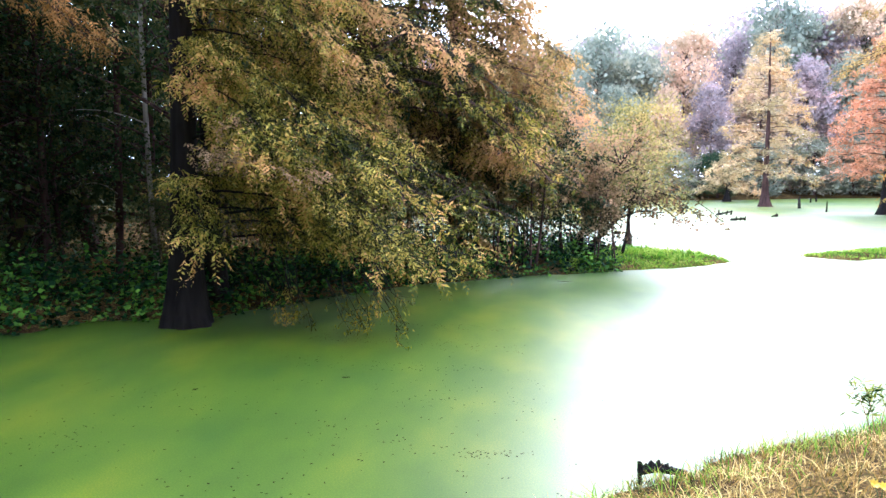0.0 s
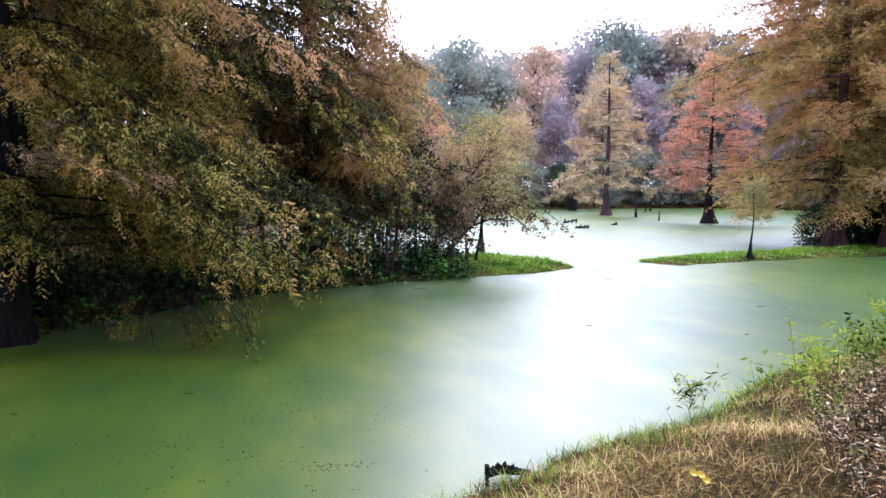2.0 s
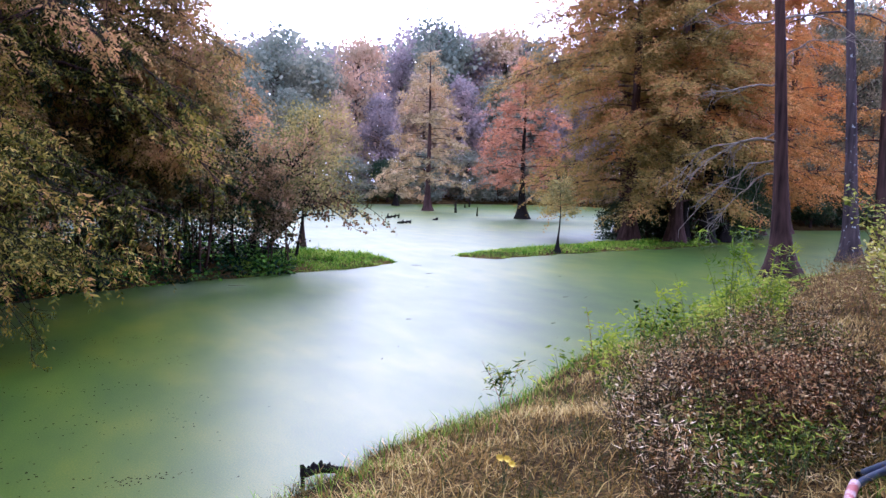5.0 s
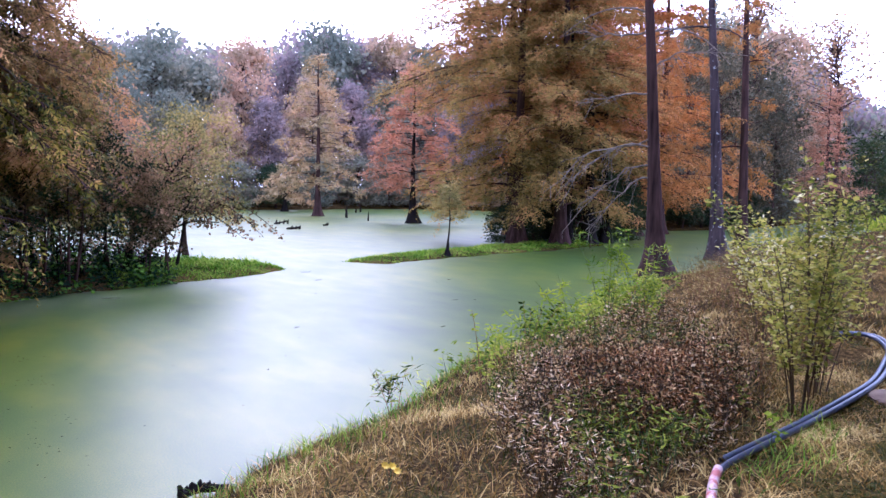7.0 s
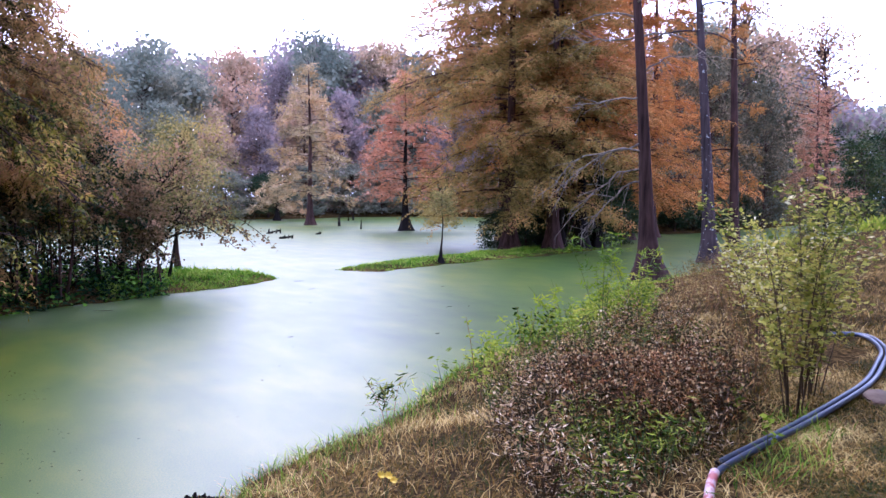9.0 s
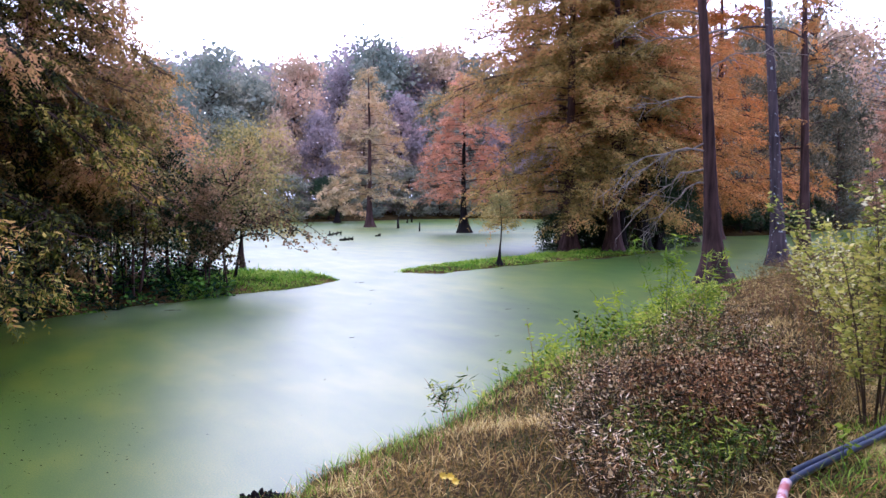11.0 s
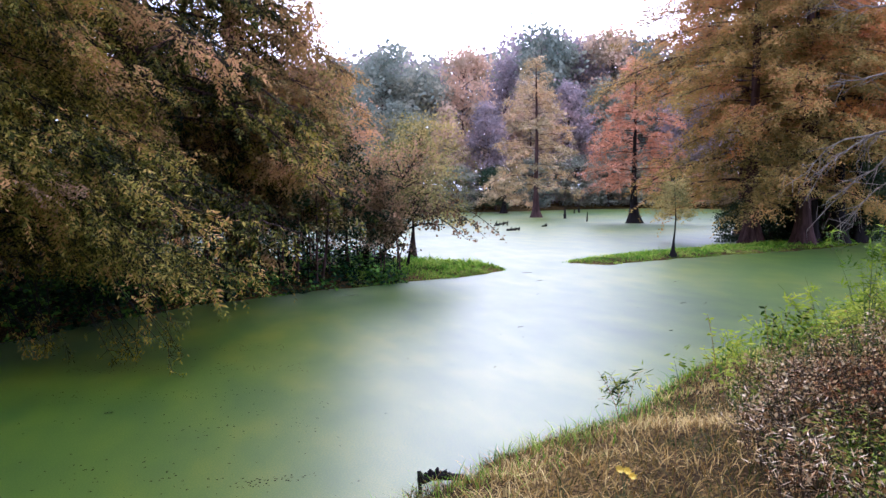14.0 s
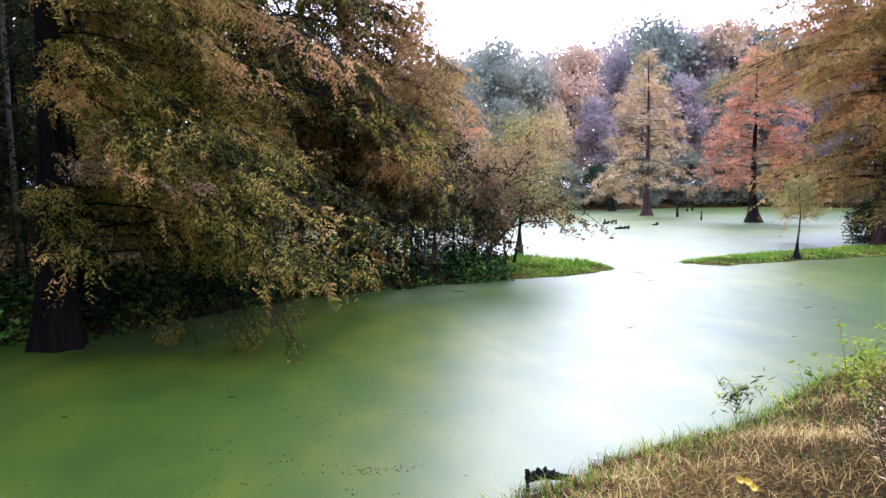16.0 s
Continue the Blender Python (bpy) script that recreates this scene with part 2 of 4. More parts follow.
        me.polygons.add(len(f))
        me.polygons.foreach_set("loop_start", np.arange(0, f.size, 4))
        me.polygons.foreach_set("use_smooth", np.full(len(f), smooth))
        me.update(calc_edges=True)
        me.materials.append(mat)
        return me


def part(name, shape, mat, parent=None, label="", smooth=True):
    ob = new(name, shape.mesh(name, mat, smooth))
    if parent is not None:
        ob.parent = parent
    return tagged(ob, label)


def thing(name, place, label, category, group="", kind=""):
    ob = new(name)
    ob.location = place
    ob.empty_display_size = 0.2
    return tagged(ob, label, category, group, kind)


def unit(a):
    return a / np.maximum(np.linalg.norm(a, axis=-1, keepdims=True), 1e-9)


def tube(shape, pts, radii, sides=7, flute=0.0, rng=None):
    """A tapered limb along pts; flute: the depth of the ribs at its foot."""
    pts, radii = np.asarray(pts, float), np.asarray(radii, float)
    t = unit(np.gradient(pts, axis=0))
    ref = np.where(np.abs(t[:, 2:3]) > 0.9, [[1.0, 0, 0]], [[0, 0, 1.0]])
    a = unit(np.cross(t, ref))
    b = np.cross(t, a)
    ang = np.linspace(0, 2 * np.pi, sides, endpoint=False)
    rr = radii[:, None] * np.ones(sides)
    if flute:
        foot = np.clip(1 - (pts[:, 2] - pts[0, 2]) / 1.8, 0, 1)[:, None]
        rr = rr * (1 + flute * foot * np.sin(ang * 6 + 0.7)) * (1 + 0.5 * flute * foot * np.sin(ang * 3 + 2.0))
    v = pts[:, None] + rr[..., None] * (np.cos(ang)[None, :, None] * a[:, None] + np.sin(ang)[None, :, None] * b[:, None])
    n = len(pts)
    i, j = np.meshgrid(np.arange(n - 1), np.arange(sides), indexing="ij")
    k = (j + 1) % sides
    shape.add(v, np.stack([i * sides + j, i * sides + k, (i + 1) * sides + k, (i + 1) * sides + j], -1))
    end = np.stack([np.full(sides // 2 - 1, (n - 1) * sides), (n - 1) * sides + np.arange(1, sides - 1, 2)[: sides // 2 - 1], (n - 1) * sides + np.arange(2, sides, 2)[: sides // 2 - 1], (n - 1) * sides + np.minimum(np.arange(3, sides + 1, 2), sides - 1)[: sides // 2 - 1]], -1)
    if radii[-1] > 0.02:
        shape.add(v[-1], end - (n - 1) * sides)


def blades(shape, origin, way, length, width, normal):
    """Kite-shaped leaves: origin, way and normal n x 3, length and width n."""
    side = unit(np.cross(way, normal)) * width[:, None]
    mid = origin + way * (length * 0.45)[:, None]
    v = np.stack([origin, mid - side, origin + way * length[:, None], mid + side], 1)
    shape.add(v, np.arange(len(origin) * 4).reshape(-1, 4))


def sprays(shape, rng, centre, axis, size, count, leaf, width, droop=0.25, spread=0.9):
    """Feathery twigs: count leaflets ranked on both sides of each axis."""
    n = len(centre)
    if n == 0:
        return
    axis = unit(axis)
    up = np.tile([0, 0, 1.0], (n, 1)) + rng.normal(0, 0.45, (n, 3))
    side = unit(np.cross(axis, up))
    nor = np.cross(side, axis)
    k = (np.arange(count) + 0.5) / count
    sgn = np.where(np.arange(count) % 2 == 0, 1.0, -1.0)
    size = np.asarray(size, float).reshape(-1, 1, 1) * np.ones((n, 1, 1))
    o = centre[:, None] + axis[:, None] * k[None, :, None] * size
    o[..., 2] -= droop * (k[None] ** 2) * size[..., 0]
    w = axis[:, None] * 0.55 + side[:, None] * sgn[None, :, None] * spread + rng.normal(0, 0.28, (n, count, 3))
    w[..., 2] -= droop
    w = unit(w)
    ll = leaf * (1.15 - 0.5 * k)[None] * rng.uniform(0.6, 1.3, (n, count))
    nn = unit(nor[:, None] + rng.normal(0, 0.35, (n, count, 3)))
    blades(shape, o.reshape(-1, 3), w.reshape(-1, 3), ll.ravel(), (ll * width).ravel(), nn.reshape(-1, 3))


def bezier(p0, p1, p2, n):
    s = np.linspace(0, 1, n)[:, None]
    return (1 - s) ** 2 * p0 + 2 * s * (1 - s) * p1 + s ** 2 * p2


def curve_at(pts, s):
    x = np.clip(s, 0, 0.9999) * (len(pts) - 1)
    i = x.astype(int)
    return pts[i] + (pts[i + 1] - pts[i]) * (x - i)[:, None]


def cypress(name, base, height, girth, low, reach, foliage, label, seed, limbs=40, twigs=14, leaf=0.11, lean=(0, 0), bias=None, droop=0.35, count=9, spray=0.34,
            bark=None, limb_bark=None, group="", flare=2.2, fork=3, top=0.25, bare=0.0, width=0.17, sharp=0.75, floor=0.3, longest=1.35, least=0.5, begin=0.22, flute=0.13, crest=99.0, foot=0.55, limb=0.2):
    """A swamp cypress: fluted foot, straight tapering bole, tiers of limbs with feathery twigs. low: where the limbs begin; reach: longest limb; bias: the way in which limbs grow longer; crest: the height from which the needles are built coarser."""
    rng = np.random.default_rng(seed)
    tree = thing(name, base, label, "tree", group)
    hs = np.concatenate([[-0.35, 0.0, 0.25, 0.6, 1.0, 1.5], np.linspace(2.2, height, 12)])
    s = np.clip(hs / height, 0, 1)
    axis = np.stack([lean[0] * s + 0.05 * np.sin(s * 7 + seed), lean[1] * s + 0.05 * np.cos(s * 6 + seed), hs], 1)
    rad = girth * (1 - 0.9 * s) + girth * (flare - 1) * np.exp(-np.maximum(hs, 0) / (foot + girth))
    bole = Shape()
    tube(bole, axis, rad, 24, flute)
    bark = bark or BARK
    part("trunk", bole, bark, tree)
    crown, twig = Shape(), Shape()
    for i in range(limbs):
        q = (i + rng.uniform(0, 1)) / limbs
        z = low + (height - low) * q
        az = i * 2.39996 + rng.normal(0, 0.4)
        d = np.array([math.cos(az), math.sin(az), 0])
        ln = reach * ((1 - q) ** 0.75 * (1 - top) + top * (1 - q) + 0.06) * rng.uniform(0.7, 1.15)
        if bias is not None:
            grow = min(least + sharp * (d @ np.array([*bias, 0])), longest)
            if grow < 0.2:
                continue
            ln *= grow
        start = np.array([np.interp(z, hs, axis[:, 0]), np.interp(z, hs, axis[:, 1]), z])
        mid = start + d * ln * 0.5 + [0, 0, ln * rng.uniform(0.05, 0.2)]
        end = start + d * ln + [0, 0, -ln * droop * rng.uniform(0.5, 1.3) * (1 - 0.6 * q)]
        end[2] = max(end[2], min(floor, start[2]) * rng.uniform(0.9, 1.3))
        pts = bezier(start, mid, end, 7)
        r0 = max(0.010, girth * limb * (ln / reach) ** 0.8)
        wood = Shape()
        tube(wood, pts, np.linspace(r0, r0 * 0.2, 7), 5)
        part("limb", wood, limb_bark or bark, tree)
        if rng.uniform() < bare:
            continue
        m = max(3, int(twigs * (ln / reach) ** 0.7 + 1))
        ss = rng.uniform(begin, 1.0, m)
        at = curve_at(pts, ss)
        sd = unit(np.cross(d, [0, 0, 1.0]))
        w = d * 0.75 + sd * rng.choice([-1, 1], m)[:, None] * rng.uniform(0.3, 1.1, m)[:, None] + rng.normal(0, 0.2, (m, 3))
        w[:, 2] -= droop * 0.7
        w = unit(w)
        tl = rng.uniform(0.35, 1.0, m) * 0.42 * max(ln, 0.8) ** 0.75
        for j in range(fork):
            frac = (j + 0.4) / fork
            c = at + w * (tl * frac)[:, None] + rng.normal(0, 0.09, (m, 3))
            c[:, 2] -= droop * 0.5 * tl * frac ** 2
            c[:, 2] = np.maximum(c[:, 2], floor + 0.35 * np.abs(rng.normal(0, 1, m)))
            few, long = (count, leaf) if z < crest else (max(4, count // 3), leaf * 1.7)
            sprays(crown, rng, c, w + rng.normal(0, 0.45, (m, 3)) - [0, 0, droop * 0.8], spray * rng.uniform(0.7, 1.3, m), few, long, width, droop)
        for a, b, t in zip(at, w, tl):
            if t * r0 > 0.011:
                e = a + b * t
                e[2] = max(e[2] - droop * 0.5 * t, floor)
                tube(twig, [a, (a + e) / 2 + [0, 0, 0.04 * t], e], [r0 * 0.2, r0 * 0.14, 0.003], 3)
    if twig.v:
        tagged(part("fine_branching", twig, limb_bark or bark, tree), kind="stuff")
    part("crown", crown, foliage, tree)
    return tree


def broadleaf(name, base, height, girth, crown_low, radius, foliage, label, seed, clumps=60, leaves=70, leaf=0.3, bark=None, group="", stems=1, openness=0.5, lean=(0, 0), width=0.4, kind="", core=0):
    """A leafy tree or shrub: stems with forked limbs, and a crown of ragged clumps of leaves with gaps between."""
    rng = np.random.default_rng(seed)
    tree = thing(name, base, label, "shrub" if kind == "shrub" else "tree", group)
    wood, arms, crown = Shape(), Shape(), Shape()
    bark = bark or BARK
    tips = []
    for k in range(stems):
        off = rng.normal(0, 0.25 if stems > 1 else 0, 2)
        topp = np.array([lean[0] + off[0] * 2.2, lean[1] + off[1] * 2.2, height * rng.uniform(0.8, 0.95)])
        st = np.array([off[0], off[1], -0.25])
        pts = bezier(st, np.array([off[0] * 1.3, off[1] * 1.3, height * 0.5]) + [*rng.normal(0, 0.04 * height, 2), 0], topp, 9)
        g = girth * rng.uniform(0.7, 1.1) if stems > 1 else girth
        tube(wood, pts, np.linspace(g, g * 0.15, 9) + g * 0.5 * np.exp(-np.arange(9.0) * 2), 9)
        tips.append(pts)
    m = clumps
    q = rng.uniform(0, 1, m) ** 0.8
    az = rng.uniform(0, 2 * np.pi, m)
    prof = np.sqrt(np.clip(1 - (2 * (q - 0.42)) ** 2 * 0.72, 0.05, 1))
    rr = radius * prof * rng.uniform(openness, 1.0, m)
    ctr = np.stack([rr * np.cos(az) + lean[0] * q, rr * np.sin(az) + lean[1] * q, crown_low + (height - crown_low) * q], 1)
    ctr += rng.normal(0, 0.06 * radius, (m, 3))
    for c in ctr:
        p = tips[rng.integers(len(tips))]
        zz = max(0.15, (c[2] - 0.5 * np.hypot(*(c[:2] - p[4, :2])) - p[0, 2]) / (p[-1, 2] - p[0, 2]))
        a = curve_at(p, np.array([min(zz, 0.93)]))[0]
        tube(arms, bezier(a, (a + c) / 2 + [0, 0, 0.12 * radius], c, 3), np.linspace(girth * 0.28, girth * 0.05, 3), 3)
    cs = radius * 0.2 * rng.uniform(0.6, 1.4, m)
    o = ctr[:, None] + unit(rng.normal(0, 1, (m, leaves, 3))) * rng.uniform(0, 1, (m, leaves, 1)) ** 0.5 * 1.75 * cs[:, None, None] * [1.1, 1.1, 0.75]
    o = o.reshape(-1, 3)
    w = unit(rng.normal(0, 1, o.shape) + [0, 0, -0.35])
    ll = leaf * rng.uniform(0.55, 1.3, len(o))
    blades(crown, o, w, ll, ll * width, unit(rng.normal(0, 1, o.shape) + [0, 0, 0.8]))
    if core:
        q = np.repeat(ctr, core, 0) + rng.normal(0, 0.7, (m * core, 3)) * np.repeat(cs, core)[:, None]
        lc = np.repeat(cs, core) * rng.uniform(0.35, 0.6, m * core)
        w = unit(rng.normal(0, 1, q.shape))
        blades(crown, q - w * lc[:, None] * 0.5, w, lc, lc * 0.34, unit(rng.normal(0, 1, q.shape)))
    part("trunk", wood, bark, tree)
    tagged(part("fine_branching", arms, bark, tree), kind="stuff")
    part("crown", crown, foliage, tree)
    return tree


# ---- the shores ----
NEAR_SHORE = np.array([(-400, -30), (-40, 0.5), (-8, 2.6), (-1.2, 4.1), (1.1, 5.5), (2.1, 6.3), (3.3, 6.7), (4.9, 7.8), (6.4, 8.8), (7.6, 9.5), (9.6, 10.4), (12, 12), (15, 13.6), (19, 14.6), (23.7, 16.4), (32, 19), (45, 24), (60, 29), (400, 120), (400, -800), (-400, -800)])
LEFT_BANK = np.array([(-400, 6), (-30, 8), (-12, 10), (-8, 11.8), (-7.2, 12.9), (-5.1, 13.2), (-3.4, 15.3), (-1.5, 17.4), (0.8, 18.7), (3.5, 19.7), (5.7, 20.4), (8.3, 22.0), (7.8, 23.2), (6.2, 24.4), (4, 25.2), (1, 26.5), (-4, 31), (-9, 40), (-12, 60), (-10, 74), (-400, 80)])
ISLET = np.array([(10.9, 23.5), (11.7, 22.2), (15.2, 23.1), (18.7, 23.9), (22.5, 24.6), (27, 26), (27, 29), (19.2, 27.3), (15.8, 26.0), (12.3, 24.7)])
FAR_BANK = np.array([(-400, 70), (-12, 74), (5, 76), (11, 75), (24, 84), (30, 83), (42, 87), (52, 86), (60, 74), (52, 56), (43, 42), (41, 34.5), (46, 34), (60, 37), (400, 140), (800, 900), (-400, 900)])


def inside_depth(p, poly):
    """How far points lie inside a closed outline; negative outside."""
    a, b = poly, np.roll(poly, -1, 0)
    best, inside = np.full(len(p), 1e9), np.zeros(len(p), bool)
    for (x0, y0), (x1, y1) in zip(a, b):
        dx, dy = x1 - x0, y1 - y0
        t = np.clip(((p[:, 0] - x0) * dx + (p[:, 1] - y0) * dy) / (dx * dx + dy * dy), 0, 1)
        best = np.minimum(best, np.hypot(p[:, 0] - x0 - t * dx, p[:, 1] - y0 - t * dy))
        cross = ((y0 > p[:, 1]) != (y1 > p[:, 1]))
        with np.errstate(divide="ignore", invalid="ignore"):
            xi = x0 + (p[:, 1] - y0) * dx / (dy if dy else 1e-9)
        inside ^= cross & (p[:, 0] < xi)
    return np.where(inside, best, -best)


def wobble(p):
    return 0.10 * np.sin(p[:, 0] * 2.3 + 1.7 * np.sin(p[:, 1] * 1.1)) + 0.06 * np.sin(p[:, 1] * 5.1 + p[:, 0] * 3.7)


def land(x, y):
    """The ground's height: banks above the water, a shallow bed below it."""
    p = np.stack([np.atleast_1d(np.asarray(x, float)), np.atleast_1d(np.asarray(y, float))], 1)
    w = wobble(p)
    n, l, i, f = (inside_depth(p, s) + w for s in (NEAR_SHORE, LEFT_BANK, ISLET, FAR_BANK))
    rise = lambda d, top, run: np.where(d > 0, top * (1 - np.exp(-np.maximum(d, 0) / run)) + 0.02, np.maximum(d * 0.5, -0.6))
    z = np.maximum.reduce([rise(n, 1.05, 2.3), rise(l, 0.5, 2.0), rise(i, 0.10, 0.5), rise(f, 0.9, 4.0)])
    far = np.clip((np.hypot(p[:, 0], p[:, 1]) - 120) / 600, 0, 1)
    return z + far * 3 + 0.025 * np.where(z > 0.05, np.sin(p[:, 0] * 3.1) * np.cos(p[:, 1] * 2.7), 0)


u = np.linspace(-1, 1, 300)
gx = 8 + 900 * np.sinh(u * 7.2) / math.sinh(7.2)
gy = 12 + 900 * np.sinh(u * 7.2) / math.sinh(7.2)
X, Y = np.meshgrid(gx, gy, indexing="ij")
N = len(u)
sheet = Shape()
ii, jj = np.meshgrid(np.arange(N - 1), np.arange(N - 1), indexing="ij")
sheet.add(np.stack([X.ravel(), Y.ravel(), land(X.ravel(), Y.ravel())], 1), np.stack([ii * N + jj, (ii + 1) * N + jj, (ii + 1) * N + jj + 1, ii * N + jj + 1], -1).reshape(-1, 4))
tagged(part("ground", sheet, GROUND), "brown straw-littered soil of the pond's low banks", "ground", kind="structure")
pond = Shape()
gx2 = np.linspace(-120, 140, 27)
PX, PY = np.meshgrid(gx2, np.linspace(-10, 120, 14), indexing="ij")
ii, jj = np.meshgrid(np.arange(26), np.arange(13), indexing="ij")
pond.add(np.stack([PX.ravel(), PY.ravel(), 0 * PX.ravel()], 1), np.stack([ii * 14 + jj, (ii + 1) * 14 + jj, (ii + 1) * 14 + jj + 1, ii * 14 + jj + 1], -1).reshape(-1, 4))
tagged(part("water", pond, DUCKWEED), "still pond closed over by bright green duckweed", "water", kind="structure")


def scatter(rng, n, box, keep):
    p = np.stack([rng.uniform(box[0], box[1], n), rng.uniform(box[2], box[3], n)], 1)
    return p[keep(p)]


def ground_at(x, y):
    return float(land(x, y)[0])


# ---- the great cypresses on the left bank ----
cypress("cypress", (-5.15, 12.6, 0), 17, 0.27, 1.5, 4.5, CYPRESS_GOLD, "dark-barked swamp cypress with drooping gold-green needles at the water's edge", 11, limbs=230, twigs=62, leaf=0.1, width=0.16, count=12, bark=BARK_DARK, bias=(0.995, 0.05), droop=0.4, flare=1.7, sharp=1.25, least=-0.15, begin=0.26, limb=0.1, crest=8.0, floor=1.05, longest=1.0, group="left bank cypresses")
cypress("cypress", (-2.6, 17.9, 0.2), 17, 0.24, 2.4, 4.8, CYPRESS_GOLD, "swamp cypress with gold-green needles hanging over the bank", 12, limbs=120, twigs=58, leaf=0.13, width=0.18, count=11, bias=(0.5, -0.5), least=0.75, sharp=0.4, droop=0.42, crest=9.0, flare=1.8, floor=1.5, longest=1.05, group="left bank cypresses")
cypress("cypress", (-0.4, 20.3, 0.3), 18, 0.2, 3.0, 3.9, CYPRESS_TAWNY, "swamp cypress turning tawny pink among saplings", 13, limbs=120, twigs=50, leaf=0.115, width=0.17, count=13, bias=(0.8, -0.3), least=0.85, sharp=0.2, droop=0.42, crest=10.0, floor=2.2, longest=1.1, group="left bank cypresses")
cypress("cypress", (-4.6, 21.5, 0.4), 18, 0.24, 1.6, 5.2, CYPRESS_TAWNY, "tall swamp cypress turning tawny pink behind the bank", 14, limbs=60, twigs=26, leaf=0.18, width=0.24, droop=0.45, group="left bank cypresses")
cypress("cypress", (-5.3, 14.4, 0.1), 17, 0.19, 5.2, 4.4, CYPRESS_TAWNY, "second dark cypress bole close behind the first", 15, limbs=80, twigs=56, bark=BARK_DARK, leaf=0.12, width=0.17, count=11, bias=(0.95, -0.1), sharp=1.2, least=-0.1, begin=0.28, limb=0.1, crest=8.5, droop=0.45, flare=1.6, floor=3.2, longest=1.0, group="left bank cypresses")
cypress("cypress", (-9.2, 11.8, 0.1), 16, 0.18, 6.0, 3.5, CYPRESS_ORANGE, "slender cypress with orange needles hanging over the dark bank", 16, limbs=28, twigs=64, leaf=0.1, width=0.16, count=12, bias=(0.9, -0.2), droop=0.5, flare=1.6, sharp=1.0, crest=8.0, floor=4.9, longest=1.0, group="left bank cypresses")

lead = [o for o in scene.objects if o.name.startswith("cypress") and abs(o.location.x + 5.15) < 0.01][0]
hang_rng = np.random.default_rng(41)
hang = Shape()
for k in range(26):
    x = hang_rng.uniform(1.2, 3.7)
    a = np.array([x, -0.45 * x + hang_rng.normal(0, 0.3), hang_rng.uniform(0.9, 1.4)])
    b = a + [hang_rng.uniform(0.05, 0.35), hang_rng.uniform(-0.2, 0.05), -hang_rng.uniform(0.3, 0.6)]
    c = b + [hang_rng.uniform(-0.05, 0.3), hang_rng.uniform(-0.15, 0.1), -hang_rng.uniform(0.1, 0.4)]
    c[2] = max(c[2], 0.12)
    tube(hang, [a, b, c], [0.009, 0.006, 0.003], 4)
    for _ in range(4):
        e = b + (c - b) * hang_rng.uniform(0, 1)
        tube(hang, [e, e + [hang_rng.normal(0, 0.12), hang_rng.normal(0, 0.12), -hang_rng.uniform(0.02, 0.15)]], [0.006, 0.003], 3)
tagged(part("fine_branching", hang, BARK_DARK, lead), kind="stuff")
tassel = Shape()
tips = np.concatenate([v[-4:] for v in hang.v])
tips = np.repeat(tips, 2, 0) + hang_rng.normal(0, 0.03, (2 * len(tips), 3))
tips[:, 2] = np.maximum(tips[:, 2], 0.1)
blades(tassel, tips, unit(hang_rng.normal(0, 0.6, tips.shape) - [0, 0, 0.8]), hang_rng.uniform(0.04, 0.09, len(tips)), np.full(len(tips), 0.011), unit(hang_rng.normal(0, 1, tips.shape)))
part("leaves", tassel, CYPRESS_GOLD, lead)

dead = Shape()
for at, n, spread in [((1.1, -1.35, 3.05), 60, 0.26), ((1.5, -1.3, 3.0), 50, 0.24), ((2.5, -1.5, 2.75), 36, 0.2), ((1.3, -1.2, 3.5), 24, 0.18)]:
    c = np.array(at) + hang_rng.normal(0, 1, (n, 3)) * [spread, spread, 0.07]
    sprays(dead, hang_rng, c, hang_rng.normal(0, 0.5, (n, 3)) + [0.8, -0.3, -0.5], np.full(n, 0.26), 12, 0.085, 0.14)
part("dead_needles", dead, MAPLE_ROSE, lead, "withered pink needles")

# ---- the right-hand grove, standing in the water ----
GROVE = [
    (22.3, 27.9, 21, 4.5, 2.0, 0.9, CYPRESS_LIME, "olive-gold", 96),
    (23.8, 26.4, 20, 4.6, 1.8, 0.9, CYPRESS_LIME, "olive-gold", 84),
    (26.3, 27.6, 18, 4.8, 4.4, 3.2, CYPRESS_ORANGE, "orange", 60),
    (29.5, 30.0, 20, 5.4, 2.8, 2.2, CYPRESS_ORANGE, "orange", 70),
    (24.6, 31.5, 27, 6.4, 7.5, 5.5, CYPRESS_OLIVE, "olive-brown", 130),
    (34.5, 31.5, 21, 5.6, 2.2, 1.6, CYPRESS_ORANGE, "orange", 66),
    (27.6, 34.5, 26, 6.0, 8.0, 6.0, CYPRESS_BRONZE, "bronze", 70),
    (38.0, 32.4, 21, 5.4, 3.0, 2.2, CYPRESS_ORANGE, "orange", 56),
]
for k, (x, y, h, r, low, floor, mat, word, limbs) in enumerate(GROVE):
    cypress("cypress", (x, y, 0), h, 0.27, low, r, mat, f"swamp cypress with {word} needles standing in green water", 30 + k, limbs=limbs, twigs=46, leaf=0.17, spray=0.6, count=9, droop=0.2, floor=floor, crest=13.5, flare=2.4, fork=3, group="grove cypresses", width=0.19, bark=BARK)
# dark boles crowded under the grove, bare below
for k, (x, y, h, g) in enumerate([(24.7, 26.9, 15, 0.2), (25.7, 26.5, 16, 0.24), (27.5, 27.2, 15, 0.2), (28.4, 28.4, 15, 0.22)]):
    cypress("cypress", (x, y, 0), h, g, 6.0, 3.2, CYPRESS_BRONZE, "dark fluted cypress bole crowded among its neighbours", 44 + k, limbs=16, twigs=26, leaf=0.18, spray=0.6, droop=0.2, floor=4.5, flare=2.6, fork=2, group="grove cypresses", width=0.19, bark=BARK_DARK)

